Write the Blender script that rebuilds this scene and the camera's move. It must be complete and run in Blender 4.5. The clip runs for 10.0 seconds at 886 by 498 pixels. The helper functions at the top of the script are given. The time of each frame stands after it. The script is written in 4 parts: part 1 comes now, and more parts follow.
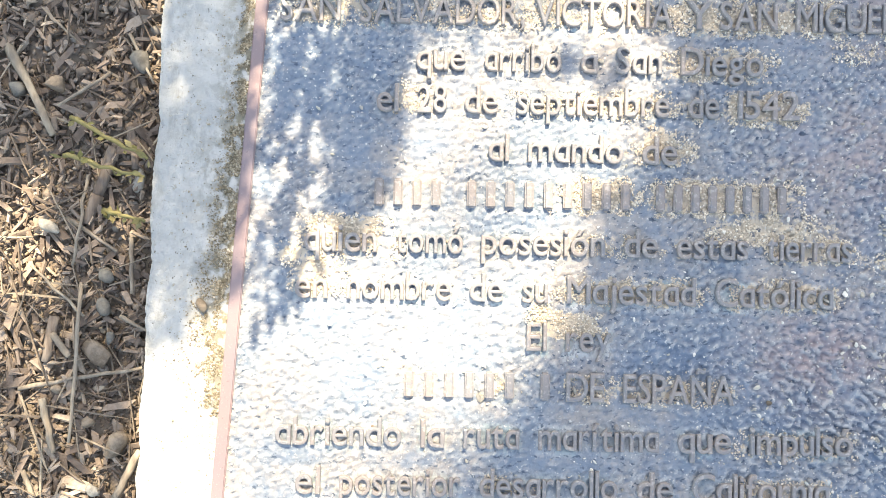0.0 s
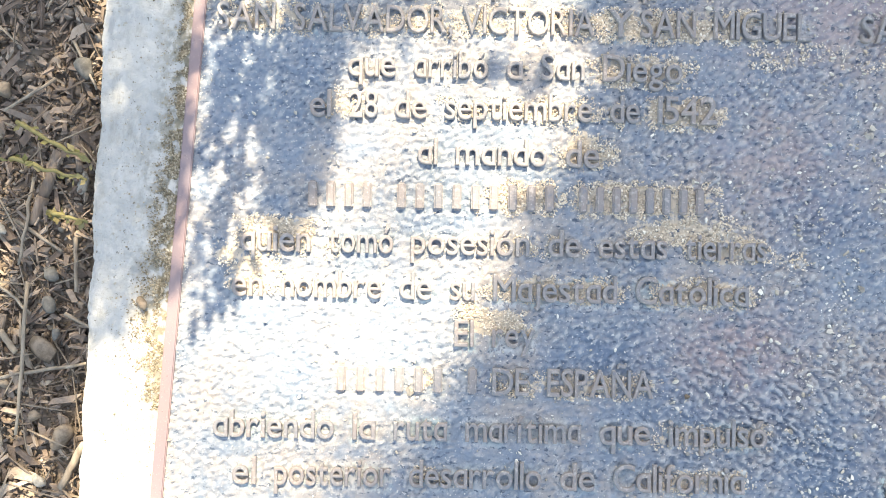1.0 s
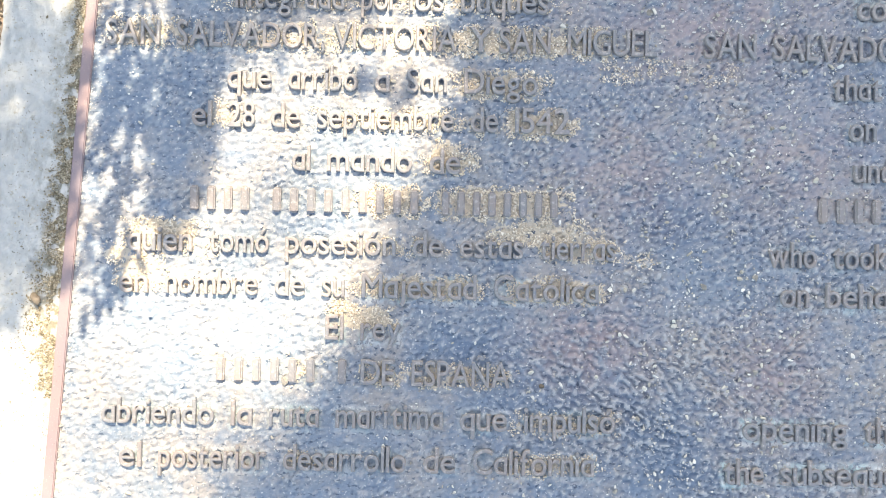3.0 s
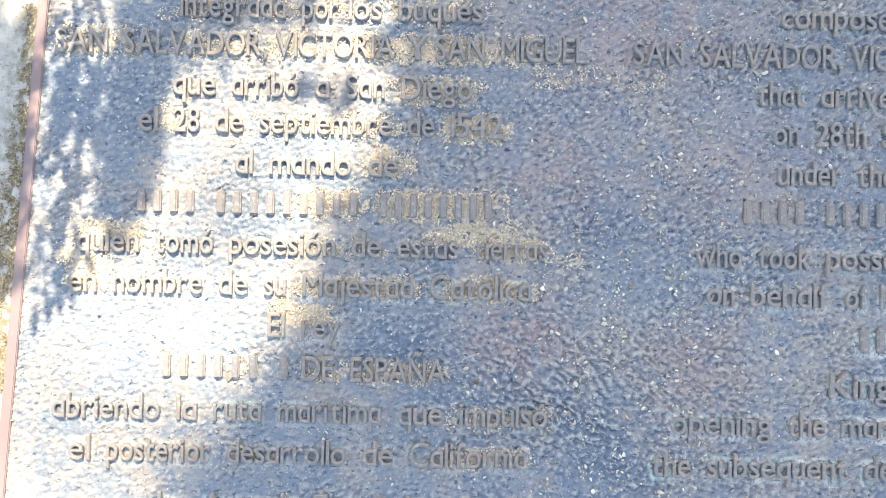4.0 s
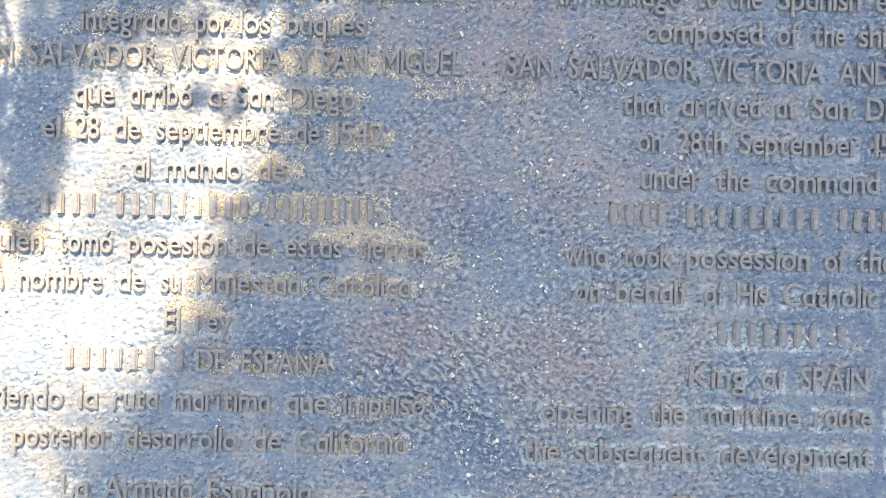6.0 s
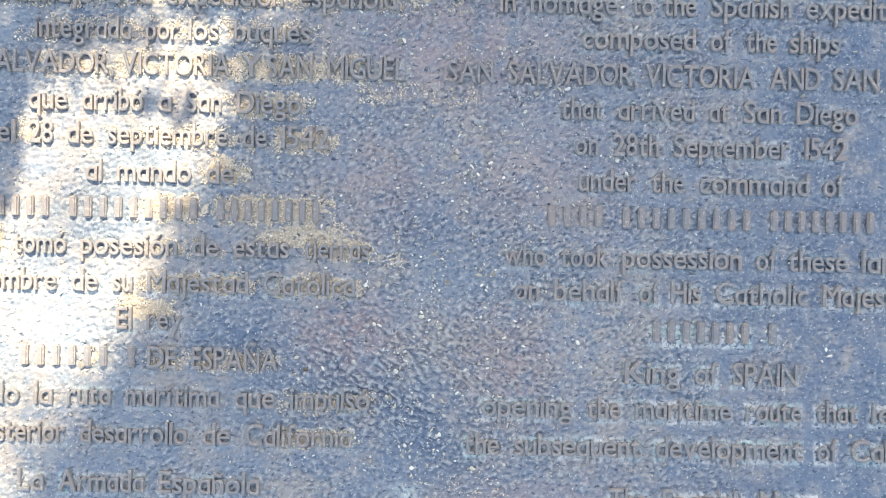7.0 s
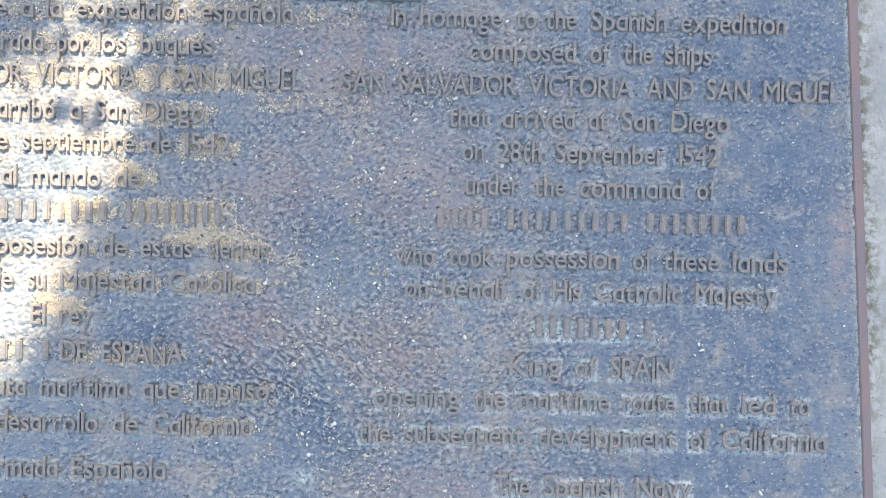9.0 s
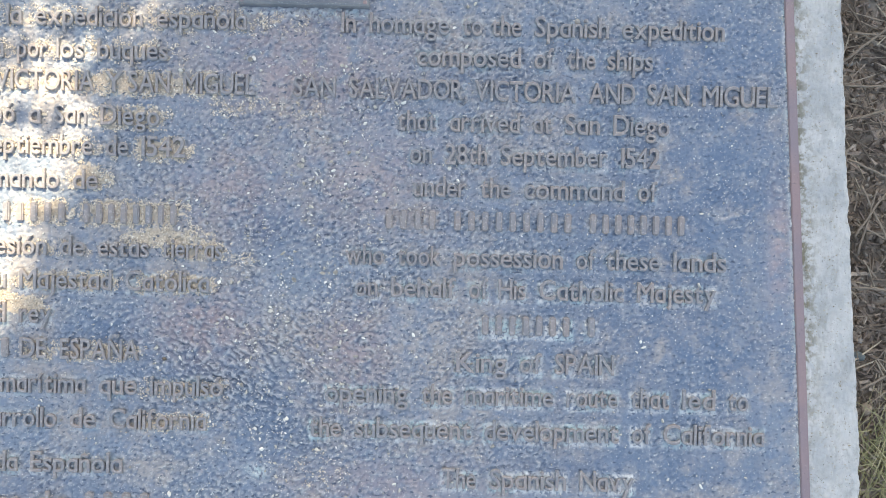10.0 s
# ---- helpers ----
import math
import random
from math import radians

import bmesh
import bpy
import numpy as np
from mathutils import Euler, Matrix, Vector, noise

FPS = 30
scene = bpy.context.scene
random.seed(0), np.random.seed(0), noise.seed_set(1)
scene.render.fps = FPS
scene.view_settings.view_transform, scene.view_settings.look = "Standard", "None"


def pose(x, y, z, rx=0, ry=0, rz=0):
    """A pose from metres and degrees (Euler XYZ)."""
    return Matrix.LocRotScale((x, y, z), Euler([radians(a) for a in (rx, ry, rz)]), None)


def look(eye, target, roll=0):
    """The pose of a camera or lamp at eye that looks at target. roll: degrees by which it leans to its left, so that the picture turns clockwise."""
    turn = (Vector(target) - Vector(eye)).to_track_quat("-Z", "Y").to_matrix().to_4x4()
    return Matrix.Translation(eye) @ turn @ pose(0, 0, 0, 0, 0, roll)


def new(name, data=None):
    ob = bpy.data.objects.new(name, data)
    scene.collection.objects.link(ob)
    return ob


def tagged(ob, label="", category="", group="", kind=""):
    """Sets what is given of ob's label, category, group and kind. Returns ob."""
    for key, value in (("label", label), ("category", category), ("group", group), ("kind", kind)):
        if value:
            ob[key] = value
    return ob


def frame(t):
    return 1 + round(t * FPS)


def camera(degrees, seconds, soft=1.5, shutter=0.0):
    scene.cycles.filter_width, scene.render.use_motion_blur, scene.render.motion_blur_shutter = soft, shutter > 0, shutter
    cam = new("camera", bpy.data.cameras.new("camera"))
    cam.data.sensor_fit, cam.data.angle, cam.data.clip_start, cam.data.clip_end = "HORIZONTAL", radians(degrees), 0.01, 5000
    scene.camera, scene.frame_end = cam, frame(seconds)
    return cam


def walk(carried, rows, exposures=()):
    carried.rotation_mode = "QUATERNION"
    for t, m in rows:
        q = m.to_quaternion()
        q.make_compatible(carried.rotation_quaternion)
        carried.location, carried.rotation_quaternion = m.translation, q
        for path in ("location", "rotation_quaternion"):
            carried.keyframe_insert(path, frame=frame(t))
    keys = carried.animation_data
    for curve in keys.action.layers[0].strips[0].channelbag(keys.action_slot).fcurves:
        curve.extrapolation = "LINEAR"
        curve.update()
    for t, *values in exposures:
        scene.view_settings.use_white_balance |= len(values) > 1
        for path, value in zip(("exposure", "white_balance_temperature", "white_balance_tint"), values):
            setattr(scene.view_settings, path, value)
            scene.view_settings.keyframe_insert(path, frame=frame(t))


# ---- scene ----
cam = camera(56.0, 10.0, soft=0.8)
ROWS = [
    (0, -0.3623, 0.0292, 0.5986, 0.897, 0.007, 1.281),
    (0.5, -0.3354, 0.0313, 0.6106, 0.737, 0.13, 1.286),
    (1, -0.3115, 0.0339, 0.6225, 0.517, -0.038, 1.233),
    (1.5, -0.2859, 0.0364, 0.6345, 0.348, -0.022, 1.257),
    (2, -0.2606, 0.0381, 0.6466, 0.238, -0.053, 1.301),
    (2.5, -0.2356, 0.0383, 0.6586, 0.283, -0.095, 1.336),
    (4, -0.1578, 0.04, 0.6949, 0.28, -0.042, 1.298),
    (4.5, -0.1332, 0.0408, 0.7067, 0.255, -0.097, 1.293),
    (5, -0.1081, 0.0418, 0.7186, 0.221, -0.148, 1.289),
    (5.5, -0.083, 0.0447, 0.7308, 0.023, -0.169, 1.304),
    (7, -0.007, 0.0544, 0.7667, -0.564, -0.248, 1.261),
    (7.5, 0.0195, 0.0577, 0.7789, -0.737, -0.183, 1.236),
    (8, 0.0465, 0.0594, 0.7906, -0.804, -0.064, 1.266),
    (8.5, 0.0723, 0.0615, 0.8027, -0.914, -0.064, 1.262),
    (9, 0.0973, 0.0656, 0.8145, -1.136, -0.093, 1.312),
    (9.5, 0.1226, 0.0647, 0.8266, -1.035, -0.122, 1.319),
    (10, 0.1474, 0.066, 0.8386, -1.05, -0.168, 1.351),
]
walk(cam, [(t, pose(*p)) for t, *p in ROWS], [(0, 1.98, 9200, 7), (5, 1.93, 9200, 7), (10, 1.87, 9050, 7)])

# ---- light ----
SUN_AZ, SUN_EL = radians(9.0), radians(50.0)          # azimuth from +y towards +x
SUN_DIR = Vector((math.cos(SUN_EL) * math.sin(SUN_AZ), math.cos(SUN_EL) * math.cos(SUN_AZ), math.sin(SUN_EL)))
world = bpy.data.worlds.new("sky")
scene.world = world
world.use_nodes = True
wn = world.node_tree.nodes
sky = wn.new("ShaderNodeTexSky")
sky.sky_type, sky.sun_disc = "NISHITA", False
sky.sun_elevation, sky.sun_rotation = SUN_EL, SUN_AZ
world.node_tree.links.new(sky.outputs[0], wn["Background"].inputs[0])
wn["Background"].inputs[1].default_value = 0.15
lamp = bpy.data.lights.new("sun", "SUN")
lamp.energy, lamp.angle, lamp.color = 4.0, radians(0.55), (1.0, 0.94, 0.85)
sun = new("sun", lamp)
sun.matrix_world = look(SUN_DIR * 20, (0, 0, 0))


# ---- materials ----
class Mat:
    """A small builder for node materials."""

    def __init__(self, name, rough=0.7, metal=0.0, spec=0.4):
        self.m = bpy.data.materials.new(name)
        self.m.use_nodes = True
        self.t = self.m.node_tree
        self.b = self.t.nodes["Principled BSDF"]
        self.b.inputs["Roughness"].default_value = rough
        self.b.inputs["Metallic"].default_value = metal
        self.b.inputs["Specular IOR Level"].default_value = spec
        geo = self.t.nodes.new("ShaderNodeNewGeometry")
        self.pos, self.island = geo.outputs["Position"], geo.outputs["Random Per Island"]

    def node(self, kind, **ins):
        n = self.t.nodes.new(kind)
        for k, v in ins.items():
            self.put(n.inputs[k.replace("_", " ")], v)
        return n

    def put(self, socket, v):
        if isinstance(v, bpy.types.NodeSocket):
            self.t.links.new(v, socket)
        else:
            socket.default_value = v

    def noise(self, scale, detail=4.0, rough=0.55, stretch=None):
        vec = self.pos
        if stretch:
            mp = self.node("ShaderNodeMapping", Vector=self.pos, Scale=stretch)
            vec = mp.outputs[0]
        return self.node("ShaderNodeTexNoise", Vector=vec, Scale=scale, Detail=detail, Roughness=rough).outputs["Fac"]

    def ramp(self, fac, lo, hi, a=0.0, b=1.0):
        n = self.node("ShaderNodeMapRange", Value=fac)
        n.interpolation_type = "SMOOTHSTEP"
        for i, v in zip((1, 2, 3, 4), (lo, hi, a, b)):
            n.inputs[i].default_value = v
        return n.outputs[0]

    def times(self, a, b):
        n = self.node("ShaderNodeMath")
        n.operation = "MULTIPLY"
        self.put(n.inputs[0], a), self.put(n.inputs[1], b)
        return n.outputs[0]

    def plus(self, a, b):
        n = self.node("ShaderNodeMath")
        n.operation = "ADD"
        self.put(n.inputs[0], a), self.put(n.inputs[1], b)
        return n.outputs[0]

    def mix(self, fac, a, b, mode="MIX"):
        n = self.node("ShaderNodeMix")
        n.data_type, n.blend_type = "RGBA", mode
        self.put(n.inputs[0], fac), self.put(n.inputs[6], a), self.put(n.inputs[7], b)
        return n.outputs[2]

    def attr(self, name):
        n = self.node("ShaderNodeAttribute")
        n.attribute_name = name
        return n.outputs["Fac"]

    def colors(self, fac, stops):
        n = self.node("ShaderNodeValToRGB", Fac=fac)
        e = n.color_ramp.elements
        while len(e) < len(stops):
            e.new(0.5)
        for s, (p, c) in zip(e, stops):
            s.position, s.color = p, (*c, 1)
        return n.outputs[0]

    def bump(self, height, strength=0.5, dist=0.001):
        n = self.node("ShaderNodeBump", Height=height, Strength=strength, Distance=dist)
        self.put(self.b.inputs["Normal"], n.outputs[0])

    def color(self, c):
        self.put(self.b.inputs["Base Color"], c)
        return self


def rgb(r, g, b):
    return (r, g, b, 1)


def bronze_field():
    k = Mat("patinated_bronze_field", 0.5, 0.0, 0.5)
    c = k.mix(k.ramp(k.noise(9, 6, 0.66), 0.42, 0.60), rgb(0.196, 0.241, 0.298), rgb(0.322, 0.304, 0.300))
    c = k.mix(k.ramp(k.noise(42, 5, 0.66), 0.46, 0.60, 0, 0.65), c, rgb(0.165, 0.222, 0.302))
    c = k.mix(k.ramp(k.noise(95, 4, 0.62), 0.53, 0.66, 0, 0.55), c, rgb(0.385, 0.375, 0.385))
    c = k.mix(k.times(k.attr("deep"), k.ramp(k.noise(50, 5, 0.65), 0.30, 0.58)), c, rgb(0.100, 0.156, 0.240))
    # relief shading put into the colour: hollows darkened, bump tops lightened
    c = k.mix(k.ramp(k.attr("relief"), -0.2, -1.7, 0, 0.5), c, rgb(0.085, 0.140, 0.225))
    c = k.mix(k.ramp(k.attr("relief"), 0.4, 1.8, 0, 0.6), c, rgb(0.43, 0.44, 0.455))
    c = k.mix(k.times(k.attr("mauve"), k.ramp(k.noise(60, 4), 0.28, 0.6)), c, rgb(0.345, 0.275, 0.285))
    c = k.mix(k.times(k.attr("deposit"), k.ramp(k.noise(260, 4, 0.68, (1, 0.6, 1)), 0.41, 0.52)), c, k.mix(k.ramp(k.noise(30, 3), 0.46, 0.64), rgb(0.60, 0.615, 0.62), rgb(0.40, 0.53, 0.55)))
    c = k.mix(k.ramp(k.plus(k.attr("dust"), k.times(k.noise(105, 6, 0.78), 2.4)), 1.60, 1.74, 0, 0.9), c, rgb(0.57, 0.485, 0.385))
    c = k.mix(k.ramp(k.noise(430, 2, 0.5), 0.655, 0.70, 0, 0.85), c, rgb(0.60, 0.59, 0.57))
    c = k.mix(k.ramp(k.noise(210, 3, 0.62, (0.75, 1.25, 1)), 0.40, 0.33, 0, 0.9), c, rgb(0.055, 0.085, 0.135))
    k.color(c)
    k.put(k.b.inputs["Roughness"], k.ramp(k.noise(120, 3), 0.3, 0.7, 0.30, 0.55))
    k.bump(k.noise(300, 4, 0.62), 0.55, 0.0014)
    return k.m


def bronze_letter():
    k = Mat("worn_bronze_letter", 0.45, 0.0, 0.5)
    c = k.mix(k.ramp(k.noise(28, 4), 0.35, 0.65), rgb(0.258, 0.226, 0.222), rgb(0.212, 0.212, 0.230))
    c = k.mix(k.ramp(k.noise(230, 4, 0.65), 0.52, 0.66, 0, 0.7), c, rgb(0.42, 0.385, 0.375))
    c = k.mix(k.ramp(k.noise(170, 4, 0.65), 0.44, 0.33, 0, 0.6), c, rgb(0.150, 0.175, 0.225))
    c = k.mix(k.ramp(k.noise(480, 3, 0.6), 0.63, 0.70, 0, 0.6), c, rgb(0.56, 0.53, 0.49))
    k.color(c)
    k.bump(k.noise(300, 3, 0.6), 0.5, 0.0010)
    return k.m


def bronze_plate():
    k = Mat("dark_bronze_plate", 0.4, 0.0, 0.5)
    c = k.mix(k.ramp(k.noise(30, 4), 0.35, 0.65), rgb(0.115, 0.130, 0.160), rgb(0.185, 0.190, 0.212))
    c = k.mix(k.ramp(k.noise(400, 3, 0.6), 0.62, 0.70, 0, 0.5), c, rgb(0.45, 0.45, 0.45))
    k.color(c)
    k.bump(k.noise(260, 3, 0.6), 0.35, 0.0008)
    return k.m


def bronze_rim():
    k = Mat("smooth_bronze_rim", 0.45, 0.0, 0.5)
    c = k.mix(k.ramp(k.noise(14, 4), 0.35, 0.65), rgb(0.265, 0.185, 0.190), rgb(0.215, 0.172, 0.195))
    c = k.mix(k.ramp(k.noise(500, 2), 0.66, 0.74, 0, 0.7), c, rgb(0.12, 0.10, 0.11))
    c = k.mix(k.ramp(k.noise(900, 2), 0.60, 0.75, 0, 0.3), c, rgb(0.5, 0.42, 0.4))
    k.color(c)
    k.bump(k.noise(400, 3), 0.25, 0.0004)
    return k.m


def concrete():
    k = Mat("weathered_concrete", 0.85, 0.0, 0.25)
    c = k.mix(k.ramp(k.noise(20, 5, 0.62), 0.36, 0.64), rgb(0.415, 0.425, 0.43), rgb(0.52, 0.515, 0.505))
    c = k.mix(k.ramp(k.noise(70, 4, 0.6, (1, 0.3, 1)), 0.54, 0.70, 0, 0.6), c, rgb(0.60, 0.595, 0.58))
    c = k.mix(k.ramp(k.noise(55, 5, 0.65, (1, 0.4, 1)), 0.46, 0.34, 0, 0.5), c, rgb(0.29, 0.29, 0.275))
    c = k.mix(k.times(k.attr("dirt"), k.ramp(k.noise(110, 5, 0.65), 0.42, 0.60)), c, rgb(0.20, 0.185, 0.14))
    c = k.mix(k.ramp(k.noise(300, 3, 0.65), 0.345, 0.27), c, rgb(0.15, 0.14, 0.115))
    c = k.mix(k.ramp(k.noise(240, 3, 0.6), 0.60, 0.70, 0, 0.6), c, rgb(0.33, 0.30, 0.235))
    k.color(c)
    k.bump(k.noise(300, 5, 0.72), 0.8, 0.0016)
    return k.m


def island_mat(name, stops, rough=0.85, scale=300.0, bump=0.4, mottle=0.55):
    k = Mat(name, rough, 0.0, 0.3)
    c = k.colors(k.island, stops)
    k.color(k.mix(k.ramp(k.noise(scale, 4, 0.65), 0.3, 0.7, 0.0, mottle), c, rgb(0.55, 0.5, 0.45), "MULTIPLY"))
    k.bump(k.noise(scale * 1.6, 3, 0.7), bump, 0.0008)
    return k.m


def plain(name, a, b, rough=0.8, scale=60.0, stretch=None, bump=0.4):
    k = Mat(name, rough, 0.0, 0.3)
    k.color(k.mix(k.ramp(k.noise(scale, 5, 0.65, stretch), 0.32, 0.68), rgb(*a), rgb(*b)))
    k.bump(k.noise(scale * 3, 4, 0.65, stretch), bump, 0.001)
    return k.m


FIELD, LETTER, PLATE, RIM, CONCRETE = bronze_field(), bronze_letter(), bronze_plate(), bronze_rim(), concrete()
SOIL = plain("dry_sandy_soil", (0.185, 0.150, 0.124), (0.38, 0.318, 0.260), 0.95, 55, None, 1.0)
SAND = island_mat("sand_grain", [(0, (0.46, 0.375, 0.29)), (0.3, (0.63, 0.53, 0.425)), (0.75, (0.73, 0.63, 0.52)), (1, (0.83, 0.78, 0.71))], 0.8, 900, 0.2, 0.15)
DIRTY_SAND = island_mat("dirty_sand_grain", [(0, (0.14, 0.115, 0.08)), (0.4, (0.27, 0.225, 0.165)), (0.8, (0.40, 0.345, 0.265)), (1, (0.56, 0.51, 0.43))], 0.85, 900, 0.2, 0.15)
GRIT = island_mat("pale_grit", [(0, (0.36, 0.33, 0.29)), (0.45, (0.54, 0.51, 0.46)), (1, (0.80, 0.78, 0.74))], 0.8, 700, 0.2, 0.2)
PEBBLE = island_mat("pebble", [(0, (0.15, 0.122, 0.105)), (0.4, (0.25, 0.202, 0.168)), (0.75, (0.35, 0.288, 0.234)), (0.93, (0.34, 0.32, 0.30)), (1, (0.50, 0.445, 0.37))])
CHIP = island_mat("wood_chip", [(0, (0.145, 0.115, 0.099)), (0.5, (0.255, 0.205, 0.176)), (0.85, (0.365, 0.30, 0.255)), (1, (0.47, 0.395, 0.33))])
STRAW = island_mat("dead_stem", [(0, (0.12, 0.095, 0.078)), (0.55, (0.225, 0.182, 0.148)), (0.9, (0.33, 0.28, 0.225)), (1, (0.44, 0.38, 0.30))], 0.75, 250)
TWIG = plain("grey_twig", (0.20, 0.165, 0.135), (0.34, 0.295, 0.245), 0.85, 120, (1, 0.3, 1))
BARK = plain("bark", (0.075, 0.058, 0.045), (0.19, 0.155, 0.125), 0.95, 14, (1, 1, 0.2), 1.0)
CHUNK = plain("weathered_wood", (0.145, 0.114, 0.097), (0.275, 0.23, 0.198), 0.9, 140, (1, 0.2, 1), 0.8)
STONE_TAN = plain("tan_stone", (0.17, 0.132, 0.10), (0.32, 0.255, 0.20), 0.85, 120)
STONE_GREY = plain("grey_stone", (0.10, 0.096, 0.09), (0.20, 0.19, 0.175), 0.85, 120)
STONE_WHITE = plain("white_stone", (0.20, 0.185, 0.165), (0.40, 0.38, 0.35), 0.8, 120)
STONE_DARK = plain("dark_blue_stone", (0.07, 0.085, 0.09), (0.13, 0.15, 0.155), 0.7, 120)
GREEN = island_mat("green_stem", [(0, (0.15, 0.15, 0.055)), (0.5, (0.22, 0.20, 0.085)), (1, (0.32, 0.26, 0.14))], 0.6, 200)
GRASS = island_mat("pale_grass_blade", [(0, (0.16, 0.16, 0.075)), (0.5, (0.25, 0.24, 0.125)), (1, (0.40, 0.35, 0.22))], 0.6, 200)
LEAF = island_mat("leaf", [(0, (0.035, 0.065, 0.02)), (0.6, (0.06, 0.10, 0.03)), (1, (0.10, 0.13, 0.045))], 0.5, 60)


# ---- mesh helpers ----
rng = np.random.default_rng(7)


def mesh_of(name, verts, faces, material, smooth=True):
    me = bpy.data.meshes.new(name)
    me.from_pydata([tuple(v) for v in verts] if not isinstance(verts, np.ndarray) else verts.tolist(), [], faces if isinstance(faces, list) else faces.tolist())
    me.materials.append(material)
    if smooth:
        me.polygons.foreach_set("use_smooth", np.ones(len(me.polygons), dtype=bool))
    me.update()
    return me


def under(ob, parent, label=""):
    ob.parent = parent
    return tagged(ob, label)


def part(name, bm, material, parent, label=""):
    me = bpy.data.meshes.new(name)
    bm.to_mesh(me)
    bm.free()
    me.materials.append(material)
    return under(new(name, me), parent, label)


def band_noise(ny, nx, step, short, long, seed, lean=0.0, stretch=1.0):
    """Random relief with wavelengths between short and long, of unit spread, drawn out along the direction lean by stretch."""
    r = np.random.default_rng(seed)
    f = np.fft.rfft2(r.standard_normal((ny, nx)))
    fy, fx = np.fft.fftfreq(ny, step)[:, None], np.fft.rfftfreq(nx, step)[None, :]
    along, across = fx * math.cos(lean) + fy * math.sin(lean), fy * math.cos(lean) - fx * math.sin(lean)
    q = np.hypot(along * stretch, across)
    f *= np.exp(-((q * short) ** 2)) * (1 - np.exp(-((q * long) ** 2)))
    out = np.fft.irfft2(f, (ny, nx))
    return out / out.std()


def grid_faces(ny, nx):
    i = np.arange((ny - 1) * (nx - 1))
    a = i // (nx - 1) * nx + i % (nx - 1)
    return np.stack([a, a + 1, a + nx + 1, a + nx], 1)


def add_attr(me, name, values):
    me.attributes.new(name, "FLOAT", "POINT").data.foreach_set("value", np.ascontiguousarray(values, dtype=np.float32).ravel())


def scatter(name, verts, faces, places, turns, scales, material, smooth=False):
    """One mesh of many small pieces. verts: (k, v, 3) variants; turns: 3x3 each; scales: 3 each."""
    k, nv = verts.shape[0], verts.shape[1]
    n = len(places)
    v = verts[rng.integers(0, k, n)] * scales[:, None, :]
    v = np.einsum("nij,nvj->nvi", turns, v) + places[:, None, :]
    f = (faces[None] + (np.arange(n) * nv)[:, None, None]).reshape(-1, faces.shape[1])
    return mesh_of(name, v.reshape(-1, 3), f, material, smooth)


def turns_of(n, tilt=math.pi):
    """Random turns: any heading, leaning by up to tilt."""
    a, b, c = rng.uniform(0, 2 * math.pi, n), rng.uniform(-tilt, tilt, n), rng.uniform(-tilt, tilt, n)
    z = np.zeros(n)
    o = np.ones(n)
    rz = np.array([[np.cos(a), -np.sin(a), z], [np.sin(a), np.cos(a), z], [z, z, o]]).transpose(2, 0, 1)
    rx = np.array([[o, z, z], [z, np.cos(b), -np.sin(b)], [z, np.sin(b), np.cos(b)]]).transpose(2, 0, 1)
    ry = np.array([[np.cos(c), z, np.sin(c)], [z, o, z], [-np.sin(c), z, np.cos(c)]]).transpose(2, 0, 1)
    return rz @ rx @ ry


def lumps(subdiv, count, rough, seed):
    """Variants of an irregular lump of radius about 1."""
    bm = bmesh.new()
    bmesh.ops.create_icosphere(bm, subdivisions=subdiv, radius=1)
    v = np.array([q.co for q in bm.verts])
    f = np.array([[q.index for q in p.verts] for p in bm.faces])
    bm.free()
    r = np.random.default_rng(seed)
    out = []
    for _ in range(count):
        w = v.copy()
        for _ in range(7):                       # flat chips knocked off
            d = r.standard_normal(3)
            d /= np.linalg.norm(d)
            h = w @ d
            lim = r.uniform(0.34, 0.8)
            w -= np.outer(np.maximum(h - lim, 0), d)
        out.append(w * (1 + rough * r.standard_normal((len(v), 1))))
    return np.array(out), f


def octa(count, seed):
    v = np.array([[1, 0, 0], [-1, 0, 0], [0, 1, 0], [0, -1, 0], [0, 0, 1], [0, 0, -1]], float)
    f = np.array([[0, 2, 4], [2, 1, 4], [1, 3, 4], [3, 0, 4], [2, 0, 5], [1, 2, 5], [3, 1, 5], [0, 3, 5]])
    r = np.random.default_rng(seed)
    return v[None] * (1 + 0.3 * r.standard_normal((count, 6, 1)).clip(-1.5, 1.5)), f


def tube(points, radii, sides=6, uneven=0.12, seed=0):
    """A tapered, slightly knobbly stem through the points: vertices and faces."""
    r = np.random.default_rng(seed)
    p = np.array(points, float)
    t = np.gradient(p, axis=0)
    t /= np.linalg.norm(t, axis=1)[:, None]
    ref = np.array([0.1, 0.2, 1.0]) if abs(t[0][2]) < 0.8 else np.array([1.0, 0.1, 0])
    a = np.cross(t, ref)
    a /= np.linalg.norm(a, axis=1)[:, None]
    b = np.cross(t, a)
    ang = np.linspace(0, 2 * math.pi, sides, endpoint=False)
    rad = np.array(radii)[:, None] * (1 + uneven * r.standard_normal((len(p), sides)))
    v = p[:, None] + a[:, None] * (np.cos(ang) * rad)[..., None] + b[:, None] * (np.sin(ang) * rad)[..., None]
    v = v.reshape(-1, 3)
    f = []
    for i in range(len(p) - 1):
        for j in range(sides):
            k = (j + 1) % sides
            f.append([i * sides + j, i * sides + k, (i + 1) * sides + k, (i + 1) * sides + j])
    f.append(list(range(sides))[::-1])
    f.append([(len(p) - 1) * sides + j for j in range(sides)])
    return v, f


